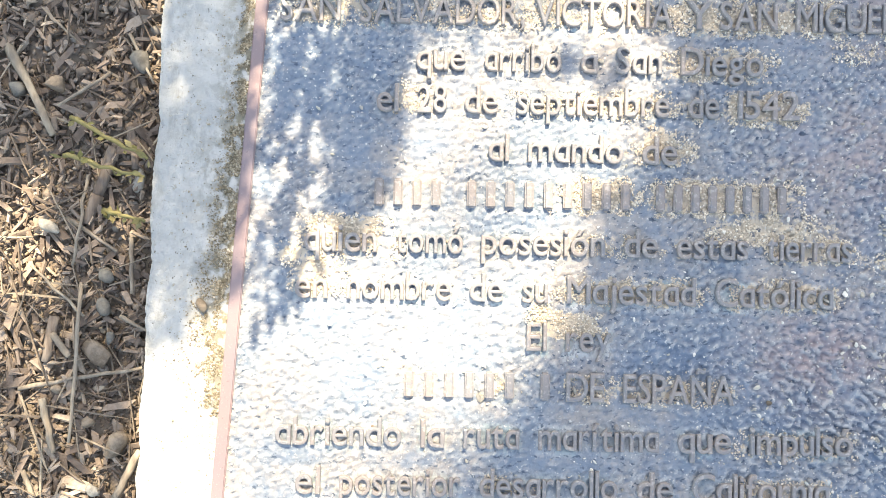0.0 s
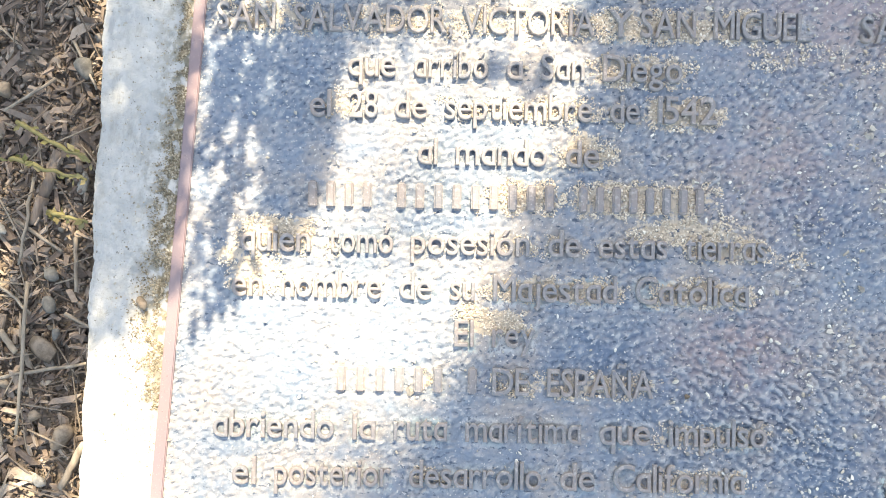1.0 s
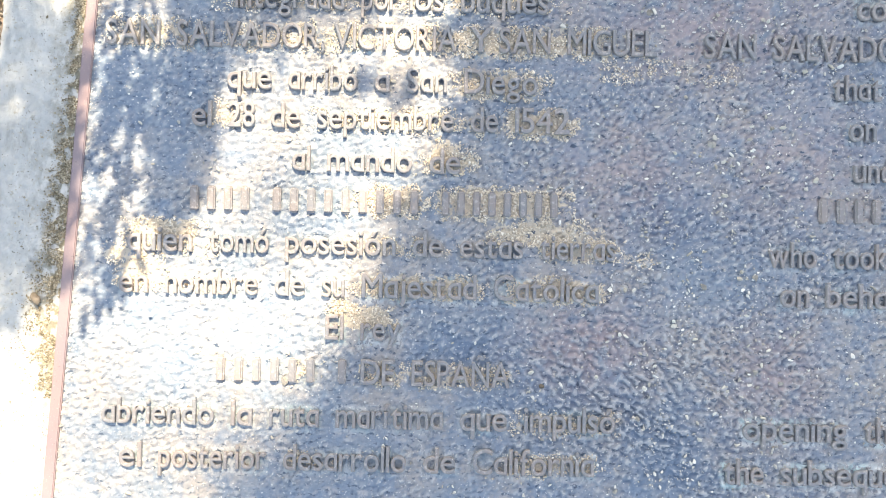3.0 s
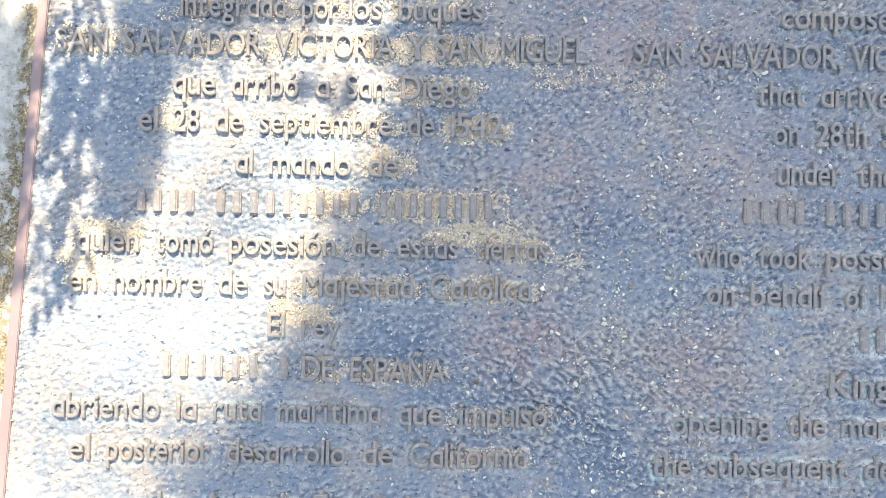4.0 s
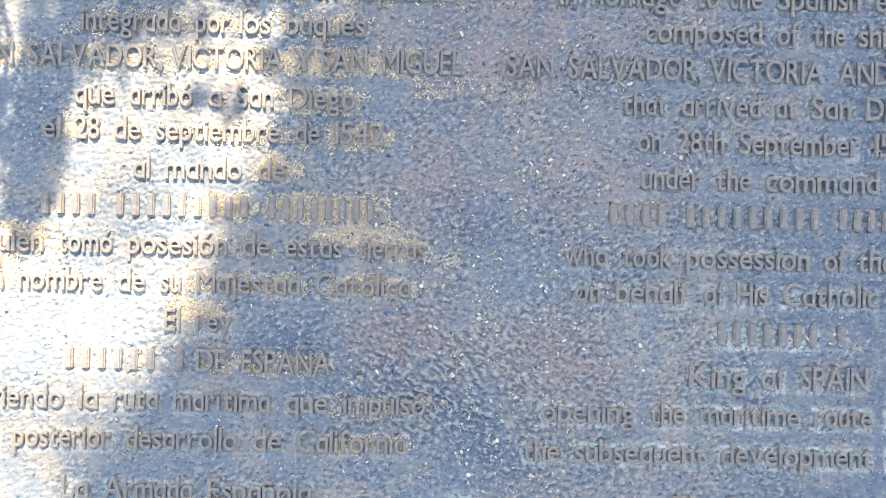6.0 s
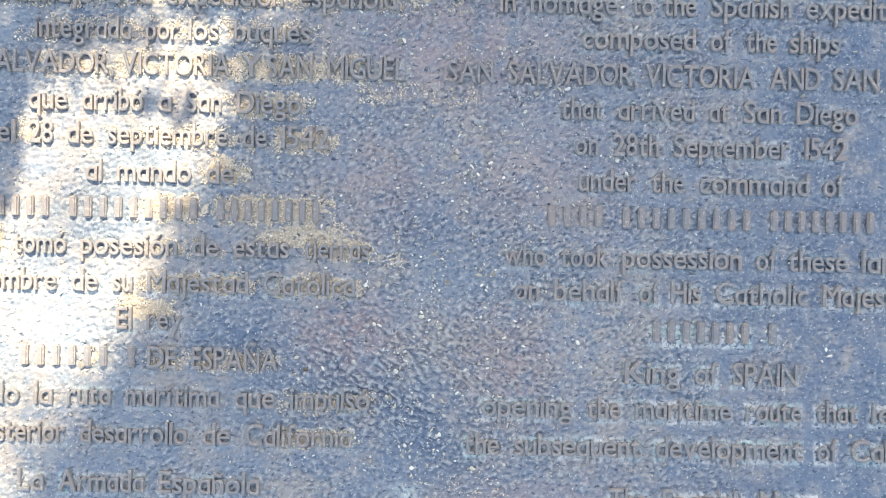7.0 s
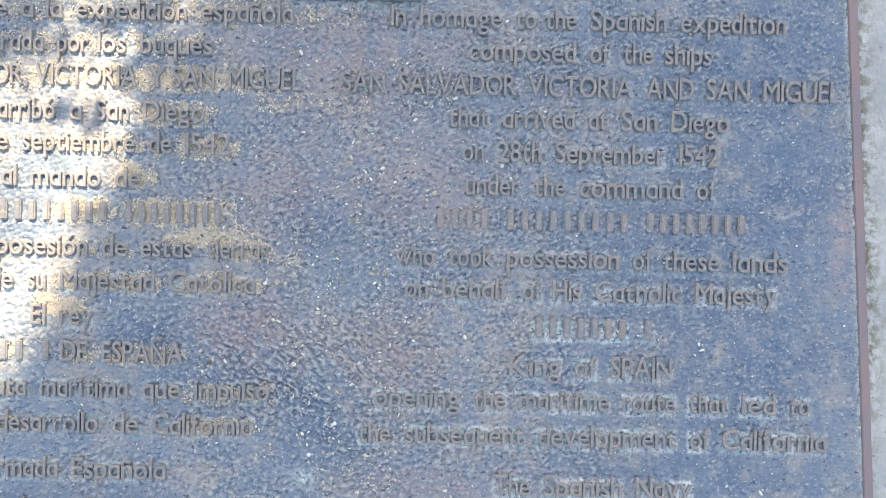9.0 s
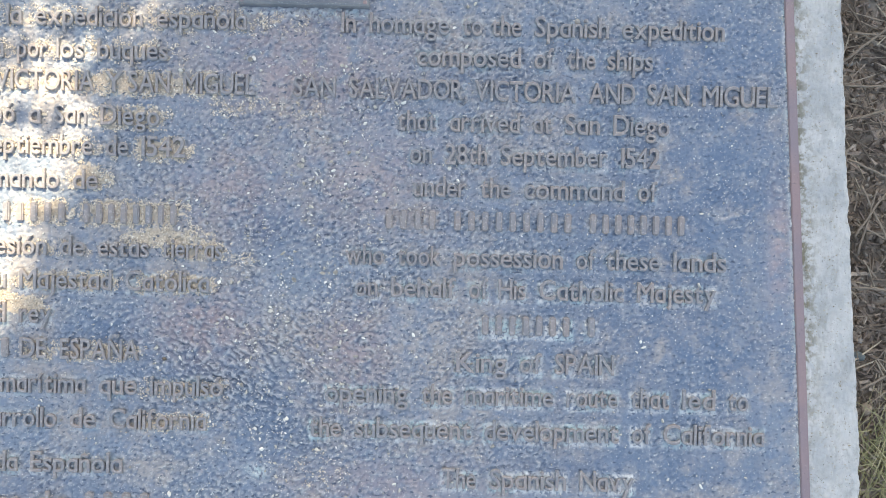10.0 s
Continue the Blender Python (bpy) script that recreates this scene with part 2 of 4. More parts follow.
def bent(a, b, n=6, wob=0.04, seed=0, sag=0.0):
    """Points of a slightly crooked line from a to b."""
    r = np.random.default_rng(seed)
    a, b = np.array(a, float), np.array(b, float)
    s = np.linspace(0, 1, n)[:, None]
    w = r.standard_normal((n, 3)) * np.linalg.norm(b - a) * wob * np.array([1, 1, 0.3])
    w[0] = w[-1] = 0
    out = a + (b - a) * s + w
    out[:, 2] += sag * np.sin(s[:, 0] * math.pi)
    return out


# ---- the plan ----
SLOPE = 0.065                       # the slab widens towards its foot by this much a metre on each side
BOTTOM, TOP = -0.30, 0.46
RIM_W = 0.0085
GROUND = -0.030


def half(y):
    """Half the width of the bronze field at y."""
    return 0.5 + SLOPE * (0.1 - y)


# text lines: words, baseline, where each word starts and the last one ends; #4 stands for four plain bars
SPANISH_HEAD = [
    ("En homenaje a la expedición española", 0.2650, -0.4730, -0.4360, -0.3150, -0.2905, -0.2613, -0.1406, -0.0508),
    ("integrada por los buques", 0.2325, -0.3803, -0.2790, -0.2403, -0.1990, -0.1287),
    ("SAN SALVADOR, VICTORIA Y SAN MIGUEL", 0.2005, -0.4835, -0.4262, -0.3002, -0.1918, -0.1674, -0.1128, -0.0407),
    ("que arribó a San Diego", 0.1672, -0.3850, -0.3359, -0.2670, -0.2413, -0.1950, -0.1357),
    ("el 28 de septiembre de 1542", 0.1365, -0.4126, -0.3832, -0.3494, -0.3121, -0.1890, -0.1534, -0.1094),
    ("al mando de", 0.1025, -0.3317, -0.3033, -0.2215, -0.1962),
    ("#4 #9 #8", 0.0685, -0.4153, -0.3491, -0.2132, -0.1150),
]
SPANISH_FOOT = [
    ("quien tomó posesión de estas tierras", 0.0355, -0.4623, -0.3963, -0.3354, -0.2333, -0.1955, -0.1311, -0.0706),
    ("en nombre de su Majestad Católica", 0.0018, -0.4678, -0.4309, -0.3431, -0.3053, -0.2734, -0.1677, -0.0832),
    ("El rey", -0.0325, -0.3016, -0.2735, -0.2412),
    ("#6 #1 DE ESPAÑA", -0.0680, -0.3909, -0.2935, -0.2726, -0.2318, -0.1538),
    ("abriendo la ruta marítima que impulsó", -0.1028, -0.4793, -0.3756, -0.3450, -0.2917, -0.1924, -0.1409, -0.0676),
    ("el posterior desarrollo de California", -0.1375, -0.4643, -0.4328, -0.3330, -0.2208, -0.1814, -0.0838),
    ("La Armada Española", -0.1825, -0.3895, -0.3519, -0.2598, -0.1674),
    ("septiembre de #4", -0.2225, -0.4020, -0.2560, -0.2080, -0.1375),
]
ENGLISH_HEAD = [
    ("In homage to the Spanish expedition", 0.2650, 0.0435, 0.0717, 0.1647, 0.1934, 0.2369, 0.3243, 0.4266),
    ("composed of the ships", 0.2335, 0.1195, 0.2371, 0.2698, 0.3099, 0.3556),
    ("SAN SALVADOR, VICTORIA AND SAN MIGUEL", 0.2000, -0.0028, 0.0525, 0.1783, 0.2927, 0.3510, 0.4064, 0.4815),
    ("that arrived at San Diego", 0.1686, 0.1018, 0.1540, 0.2376, 0.2693, 0.3179, 0.3744),
    ("on 28th September 1542", 0.1361, 0.1151, 0.1503, 0.2057, 0.3267, 0.3657),
    ("under the command of", 0.1031, 0.1194, 0.1861, 0.2302, 0.3446, 0.3620),
    ("#4 #9 #8", 0.0693, 0.0896, 0.1581, 0.2945, 0.3946),
]
ENGLISH_FOOT = [
    ("who took possession of these lands", 0.0335, 0.0521, 0.1046, 0.1612, 0.2842, 0.3137, 0.3817, 0.4352),
    ("on behalf of His Catholic Majesty", 0.0018, 0.0625, 0.0990, 0.1773, 0.2067, 0.2476, 0.3463, 0.4258),
    ("#7 #1", -0.0348, 0.1884, 0.2953, 0.3035),
    ("King of SPAIN", -0.0724, 0.1660, 0.2302, 0.2654, 0.3252),
    ("opening the maritime route that led to", -0.1055, 0.0345, 0.1321, 0.1764, 0.2782, 0.3430, 0.3948, 0.4415, 0.4600),
    ("the subsequent development of California", -0.1408, 0.0200, 0.0653, 0.1961, 0.3451, 0.3765, 0.4786),
    ("The Spanish Navy", -0.1900, 0.1540, 0.2024, 0.2935, 0.3481),
]
SPANISH, ENGLISH = SPANISH_HEAD + SPANISH_FOOT, ENGLISH_HEAD + ENGLISH_FOOT
LINES = SPANISH + ENGLISH

# drifts of sand among the letters: x, y, half length, half height, share covered
UPPER_DRIFTS = [
    (-0.388, 0.147, 0.012, 0.012, 0.50), (-0.165, 0.174, 0.035, 0.013, 0.70), (-0.135, 0.144, 0.030, 0.012, 0.80),
    (-0.250, 0.144, 0.060, 0.011, 0.55), (-0.205, 0.115, 0.022, 0.014, 0.70), (-0.150, 0.209, 0.080, 0.013, 0.70),
    (-0.290, 0.210, 0.090, 0.013, 0.45), (-0.445, 0.211, 0.035, 0.014, 0.50), (-0.065, 0.190, 0.018, 0.012, 0.35),
    (-0.020, 0.188, 0.040, 0.010, 0.25), (-0.200, 0.242, 0.080, 0.012, 0.40), (-0.330, 0.242, 0.060, 0.012, 0.40),
    (-0.120, 0.274, 0.075, 0.013, 0.40), (-0.300, 0.274, 0.120, 0.012, 0.35), (-0.020, 0.272, 0.030, 0.012, 0.30),
]
MIDDLE_DRIFTS = [
    (-0.433, 0.050, 0.030, 0.012, 0.90), (-0.452, 0.020, 0.020, 0.016, 0.70), (-0.470, 0.034, 0.012, 0.008, 0.60),
    (-0.165, 0.079, 0.052, 0.013, 0.80), (-0.255, 0.079, 0.030, 0.013, 0.80), (-0.130, 0.056, 0.045, 0.011, 0.75),
    (-0.100, 0.043, 0.032, 0.010, 0.70), (-0.240, 0.043, 0.040, 0.008, 0.40), (-0.230, 0.011, 0.050, 0.010, 0.65),
    (-0.115, 0.010, 0.035, 0.011, 0.70), (-0.405, 0.040, 0.015, 0.010, 0.50), (-0.060, 0.036, 0.020, 0.006, 0.40),
]
LOWER_DRIFTS = [
    (-0.270, -0.014, 0.022, 0.010, 0.95), (-0.292, -0.006, 0.010, 0.010, 0.80), (-0.205, -0.060, 0.050, 0.010, 0.50),
    (-0.255, -0.060, 0.016, 0.009, 0.50), (-0.320, -0.060, 0.010, 0.007, 0.60), (-0.110, -0.097, 0.050, 0.010, 0.45),
    (-0.120, -0.131, 0.045, 0.010, 0.45), (-0.310, -0.130, 0.020, 0.008, 0.40), (0.030, -0.175, 0.030, 0.020, 0.15),
]
DRIFTS = UPPER_DRIFTS + MIDDLE_DRIFTS + LOWER_DRIFTS
# pale corrosion round the letters: line number, share
PALE = {0: 0.2, 2: 0.35, 8: 0.6, 9: 0.5, 11: 0.35, 12: 0.35, 13: 0.6, 15: 0.3, 16: 0.35, 17: 0.25, 18: 0.35, 19: 0.4,
        20: 0.3, 22: 0.35, 23: 0.6, 24: 0.9, 25: 0.7, 26: 0.8, 27: 0.75, 28: 0.9}

# raised letters
CAP = 0.0197 / 0.682
GLYPHS = {}


def glyph(ch):
    """Vertices, faces and width of one raised letter, in font units; a single-storey a is a d cut at the height of the x."""
    if ch in GLYPHS:
        return GLYPHS[ch]
    base = {"a": "d", "á": "d"}.get(ch, ch)
    cu = bpy.data.curves.new("letter", "FONT")
    cu.body, cu.extrude, cu.bevel_depth, cu.bevel_resolution, cu.resolution_u, cu.offset = base, *((0.050, 0.018, 1, 3, 0.0) if ch in "K2" else (0.032, 0.036, 3, 3, -0.021))
    ob = bpy.data.objects.new("letter", cu)
    scene.collection.objects.link(ob)
    dg = bpy.context.evaluated_depsgraph_get()
    ev = ob.evaluated_get(dg)
    bm = bmesh.new()
    bm.from_mesh(ev.to_mesh())
    ev.to_mesh_clear()
    bmesh.ops.remove_doubles(bm, verts=bm.verts, dist=0.0005)
    if base != ch:
        r = bmesh.ops.bisect_plane(bm, geom=bm.verts[:] + bm.edges[:] + bm.faces[:], plane_co=(0, 0.462, 0), plane_no=(0, 1, 0), clear_outer=True)
        rim_edges = [e for e in bm.edges if e.is_boundary]
        bmesh.ops.edgeloop_fill(bm, edges=rim_edges)
        if ch == "á":
            m = bmesh.ops.create_cube(bm, size=1, matrix=Matrix.Translation((0.27, 0.6, 0)) @ Matrix.Rotation(-0.6, 4, "Z") @ Matrix.Diagonal((0.08, 0.17, 0.126, 1)))
    bmesh.ops.triangulate(bm, faces=[f for f in bm.faces if len(f.verts) > 4])
    bm.verts.index_update()
    v = np.array([q.co for q in bm.verts])
    f = [[q.index for q in p.verts] for p in bm.faces]
    bm.free()
    bpy.data.objects.remove(ob)
    bpy.data.curves.remove(cu)
    v[:, 0] -= v[:, 0].min()
    GLYPHS[ch] = (mesh_of("letter", v, f, LETTER, False), v[:, 0].max())
    return GLYPHS[ch]


def letter_bar():
    """A plain raised bar in place of a letter."""
    if "#" not in GLYPHS:
        bm = bmesh.new()
        bmesh.ops.create_cube(bm, size=1, matrix=Matrix.Translation((0.21, 0.345, 0)) @ Matrix.Diagonal((0.23, 0.69, 0.132, 1)))
        bmesh.ops.bevel(bm, geom=[e for e in bm.edges if max(v.co.z for v in e.verts) > 0], offset=0.045, segments=3, affect="EDGES")
        bm.verts.index_update()
        GLYPHS["#"] = (mesh_of("letter_bar", np.array([q.co for q in bm.verts]), [[q.index for q in p.verts] for p in bm.faces], LETTER, False), 0.42)
        bm.free()
    return GLYPHS["#"]


def lay_line(text, base, *edges):
    """The letters of one line: mesh, left end, baseline, width and squeeze. Edges: where each word starts, and where the last one ends."""
    out = []
    words = text.split()
    for k, w in enumerate(words):
        x, end = edges[k], edges[k + 1] - (0.0134 if k + 1 < len(words) else 0)
        glyphs = [letter_bar()] * int(w[1:]) if w[0] == "#" else [glyph(c) for c in w]
        wid, n = sum(g[1] for g in glyphs) * CAP, len(glyphs) - 1
        gap = min(max((end - x - wid) / n, 0.0011), 0.0034) if n else 0.0
        squeeze = min(max((end - x - gap * n) / wid, 0.75), 1.30) if n else 1.0
        for me, width in glyphs:
            out.append((me, x, base, width * CAP * squeeze, squeeze))
            x += width * CAP * squeeze + gap
    return out


PLACED = [lay_line(*line) for line in LINES]

# ---- bronze plaque ----
plaque = tagged(new("bronze_plaque"), "blue-grey patinated bronze plaque with raised bilingual inscription, dusted with sand", "plaque")


def build_field():
    nx, ny = 760, 570
    u, y = np.meshgrid(np.linspace(-1, 1, nx), np.linspace(BOTTOM, TOP, ny))
    x = u * half(y)
    step = 0.00134
    z = 0.00076 * band_noise(ny, nx, step, 0.0034, 0.0150, 3, 0.35, 1.35) + 0.00030 * band_noise(ny, nx, step, 0.0012, 0.003, 4)
    furrows = band_noise(ny, nx, step, 0.0030, 0.0130, 5, -0.6, 2.2)
    z += 0.00130 * furrows * np.exp(-((x + 0.06) / 0.13) ** 2 - ((y + 0.07) / 0.07) ** 2)
    z *= 0.9 + 0.2 * band_noise(ny, nx, step, 0.06, 0.3, 8).clip(-1.2, 1.5)
    z *= 1.1 - 0.45 * np.clip((x - 0.1) / 0.3, 0, 1)
    z *= 1.0 - 0.30 * np.clip((-0.06 - x) / 0.16, 0, 1)
    z = z.clip(-0.0020, 0.0018)
    dust, dep, mauve = np.zeros_like(x), np.zeros_like(x), np.zeros_like(x)
    for cx, cy, hx, hy, s in DRIFTS:
        d = (np.abs(x - cx) / hx / 1.1) ** 2.6 + (np.abs(y - cy) / hy / 1.05) ** 2.6
        dust = np.maximum(dust, s * np.exp(-d))
    r = np.random.default_rng(31)
    rows = y[:, 0]
    for i, placed in enumerate(PLACED):
        s = PALE.get(i, 0.12)
        for me, lx, base, wide, squeeze in placed:
            j0, j1 = np.searchsorted(rows, (base - 0.014, base + 0.027))
            dx = np.maximum(np.abs(x[j0:j1] - lx - wide / 2) - wide / 2, 0) / 0.0022
            dy = np.maximum(np.abs(y[j0:j1] - base - 0.006) - 0.009, 0) / 0.0026
            dep[j0:j1] = np.maximum(dep[j0:j1], 1.15 * s * r.uniform(0.4, 1.15) * np.exp(-dx ** 2 - dy ** 2))
    dep = np.maximum(dep, 0.6 * np.exp(-(np.maximum(np.abs(x - 0.006) - 0.062, 0) / 0.004) ** 2 - ((y - 0.284) / 0.005) ** 2))
    dep = np.maximum(dep, 0.8 * np.exp(-((half(y) - x) / 0.0035) ** 2))
    dep = np.maximum(dep, 0.8 * np.exp(-((x + 0.032) / 0.012) ** 2 - ((y + 0.178) / 0.008) ** 2))
    deep = np.zeros_like(x)
    for cx, cy, hx, hy, s in ((0.37, 0.04, 0.14, 0.26, 0.9), (0.40, 0.23, 0.13, 0.10, 1.0), (0.43, 0.12, 0.09, 0.12, 1.0), (0.42, -0.05, 0.09, 0.06, 1.0), (0.36, -0.17, 0.15, 0.03, 0.9), (-0.10, -0.085, 0.09, 0.025, 0.7), (-0.02, -0.13, 0.05, 0.05, 0.8),
                              (-0.19, -0.04, 0.04, 0.02, 0.9), (-0.02, 0.07, 0.05, 0.03, 0.7), (0.045, 0.060, 0.006, 0.009, 1.0), (0.458, 0.135, 0.008, 0.007, 1.0),
                              (0.335, -0.146, 0.010, 0.005, 1.0), (0.25, 0.215, 0.10, 0.03, 0.6), (-0.30, -0.21, 0.12, 0.03, 0.7), (-0.46, 0.15, 0.05, 0.07, 0.5)):
        deep = np.maximum(deep, s * np.exp(-((x - cx) / hx) ** 2 - ((y - cy) / hy) ** 2))
    for cx, cy, hx, hy, s in ((-0.09, -0.03, 0.05, 0.035, 0.9), (0.06, -0.06, 0.04, 0.05, 0.7), (0.10, -0.19, 0.10, 0.03, 0.6),
                              (0.08, 0.12, 0.08, 0.06, 0.55), (-0.06, 0.11, 0.06, 0.05, 0.6), (0.49, 0.06, 0.012, 0.06, 0.9), (0.00, 0.23, 0.11, 0.06, 0.75)):
        mauve = np.maximum(mauve, s * np.exp(-((x - cx) / hx) ** 2 - ((y - cy) / hy) ** 2))
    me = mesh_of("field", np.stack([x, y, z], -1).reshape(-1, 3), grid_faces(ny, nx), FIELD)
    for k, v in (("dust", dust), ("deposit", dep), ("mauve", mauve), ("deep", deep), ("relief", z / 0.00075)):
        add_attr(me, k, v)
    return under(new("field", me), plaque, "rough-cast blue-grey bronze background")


field = build_field()


def strip(name, a0, a1, b0, b1, z_top, z_low, material, label):
    """A flat bar with eased edges between the lines a0-a1 and b0-b1 (plan corners in order)."""
    bm = bmesh.new()
    lo = [bm.verts.new((*p, z_low)) for p in (a0, a1, b1, b0)]
    hi = [bm.verts.new((*p, z_top)) for p in (a0, a1, b1, b0)]
    bm.faces.new(lo[::-1])
    bm.faces.new(hi)
    for i in range(4):
        bm.faces.new((lo[i], lo[(i + 1) % 4], hi[(i + 1) % 4], hi[i]))
    bmesh.ops.recalc_face_normals(bm, faces=bm.faces)
    top = [e for e in bm.edges if all(v.co.z > (z_top + z_low) / 2 for v in e.verts)]
    bmesh.ops.bevel(bm, geom=top, offset=0.0008, segments=2, affect="EDGES")
    return part(name, bm, material, plaque, label)


for s in (-1, 1):
    i0, i1 = s * (half(BOTTOM) - 0.0005), s * (half(TOP) - 0.0005)
    strip("rim", (i0, BOTTOM), (i1, TOP), (i0 + s * (RIM_W + 0.0005), BOTTOM), (i1 + s * (RIM_W + 0.0005), TOP), 0.0026, -0.012, RIM, "smooth mauve-brown bronze rim")
for y, d in ((BOTTOM, -1), (TOP, 1)):
    w = half(y) + RIM_W
    strip("rim", (-w, y), (w, y), (-w, y + d * RIM_W), (w, y + d * RIM_W), 0.0026, -0.012, RIM, "smooth mauve-brown bronze rim")

for i, placed in enumerate(PLACED):
    for me, x, base, wide, squeeze in placed:
        ob = under(new("letter_bar" if me.name.startswith("letter_bar") else "letter", me), field if i < len(SPANISH) else plaque)
        ob.location, ob.scale = (x, base, 0.0024), (CAP * squeeze, CAP, CAP * 1.15)


def emblem_plate():
    """The framed plate above the text."""
    bm = bmesh.new()
    x0, x1, y0, y1 = -0.0592, 0.0718, 0.2885, 0.415
    rings = [(0, -0.002), (0.0012, 0.0080), (0.0030, 0.0098), (0.0085, 0.0100), (0.0100, 0.0072), (0.0110, 0.0070)]
    prev = None
    for inset, z in rings:
        r = [bm.verts.new(p) for p in ((x0 + inset, y0 + inset, z), (x1 - inset, y0 + inset, z), (x1 - inset, y1 - inset, z), (x0 + inset, y1 - inset, z))]
        if prev:
            for i in range(4):
                bm.faces.new((prev[i], prev[(i + 1) % 4], r[(i + 1) % 4], r[i]))
        prev = r
    bm.faces.new(prev)
    frame_part = part("emblem_plate", bm, PLATE, plaque, "raised rectangular bronze plate with a frame")
    for px, py in ((x0 + 0.0045, y0 + 0.0045), (x1 - 0.0045, y0 + 0.0045)):
        b = bmesh.new()
        bmesh.ops.create_uvsphere(b, u_segments=10, v_segments=6, radius=0.0022, matrix=Matrix.Translation((px, py, 0.0098)) @ Matrix.Diagonal((1, 1, 0.5, 1)))
        part("rivet", b, RIM, frame_part)


emblem_plate()

# ---- concrete slab ----


def build_slab():
    vs, fs, dirt, n = [], [], [], 0
    for s, w0, w1 in ((-1, 0.067, 0.055), (1, 0.0490, 0.0515)):
        ny, nx = 420, 46
        y = np.linspace(BOTTOM - 0.07, TOP + 0.07, ny)
        inner = half(y) + RIM_W - 0.0003
        wob = 0.0011 * np.interp(y, np.linspace(-0.4, 0.6, 60), np.random.default_rng(11 + s).standard_normal(60)) + 0.00022 * np.random.default_rng(5 + s).standard_normal(ny)
        wide = w0 + (w1 - w0) * (0.22 - y) / 0.37 + wob
        p = np.linspace(0, 1, nx - 8)
        col = np.concatenate([p * 0.965, 0.965 + 0.035 * np.sin(np.linspace(0.2, math.pi / 2, 5)), [1.0, 1.0, 1.01]])
        drop = np.concatenate([np.zeros(nx - 8), 0.0022 * (1 - np.cos(np.linspace(0.2, math.pi / 2, 5))), [0.008, 0.03, 0.09]])
        z = 0.0012 - drop[None] + 0.00035 * band_noise(ny, nx, 0.002, 0.004, 0.05, 20 + s) * (drop < 0.05)[None]
        chips = np.maximum(band_noise(ny, nx, 0.002, 0.006, 0.03, 40 + s) - 2.1, 0)
        z -= 0.0007 * chips
        x = s * (inner[:, None] + wide[:, None] * col[None])
        yy = np.repeat(y[:, None], nx, 1)
        f = grid_faces(ny, nx) + n
        vs.append(np.stack([x, yy, z], -1).reshape(-1, 3))
        fs.append(f if s > 0 else f[:, ::-1])
        dd = np.exp(-(col[None] * wide[:, None] / (0.018 if s < 0 else 0.012)) ** 2) * np.interp(y, (-0.3, -0.12, -0.05, 0.0, 0.3), (0.1, 0.2, 0.8, 1, 0.7))[:, None]
        dirt.append((dd + 0.12).ravel())
        n += nx * ny
    for y0, d in ((BOTTOM - RIM_W + 0.0003, -1), (TOP + RIM_W - 0.0003, 1)):
        w = half(y0) + RIM_W
        q = np.array([[-w, y0, 0.0012], [w, y0, 0.0012], [w, y0 + d * 0.062, 0.0012], [-w, y0 + d * 0.062, 0.0012], [w, y0 + d * 0.062, -0.09], [-w, y0 + d * 0.062, -0.09]])
        f = np.array([[0, 1, 2, 3], [3, 2, 4, 5]]) + n
        vs.append(q)
        fs.append(f if d > 0 else f[:, ::-1])
        dirt.append(np.full(6, 0.2))
        n += 6
    me = mesh_of("concrete_slab", np.concatenate(vs), np.concatenate(fs), CONCRETE)
    add_attr(me, "dirt", np.concatenate(dirt))
    tagged(new("concrete_slab", me), "pale weathered concrete slab with chipped edges, set in dry soil", "slab")


build_slab()

# ---- ground ----


def ground_height(x, y):
    return GROUND + 0.004 * np.sin(x * 31 + 1) * np.sin(y * 23) + 0.003 * np.sin(x * 71 + y * 53)


def build_ground():
    far = np.array([2, 3.5, 6, 10, 20, 50, 120, 300.0])
    gx = np.concatenate([-far[::-1], np.linspace(-1.6, -0.9, 12, endpoint=False), np.linspace(-0.9, 0.9, 240), np.linspace(0.95, 1.6, 12), far])
    gy = np.concatenate([-far[::-1], np.linspace(-1.4, -0.5, 12, endpoint=False), np.linspace(-0.5, 0.6, 160), np.linspace(0.65, 1.6, 12), far])
    x, y = np.meshgrid(gx, gy)
    z = ground_height(x, y) + 0.0016 * np.random.default_rng(2).standard_normal(x.shape) * (np.abs(x) < 1)
    me = mesh_of("ground", np.stack([x, y, z], -1).reshape(-1, 3), grid_faces(len(gy), len(gx)), SOIL)
    tagged(new("ground", me), "dry brown sandy soil", "ground", kind="structure")


build_ground()


def side_spots(n, left, reach=0.20):
    y = rng.uniform(-0.34, 0.46, n)
    d = rng.uniform(0.0, reach, n)
    edge = half(y) + RIM_W + np.where(left, 0.060, 0.046)
    x = np.where(left, -1, 1) * (edge + d)
    return x, y


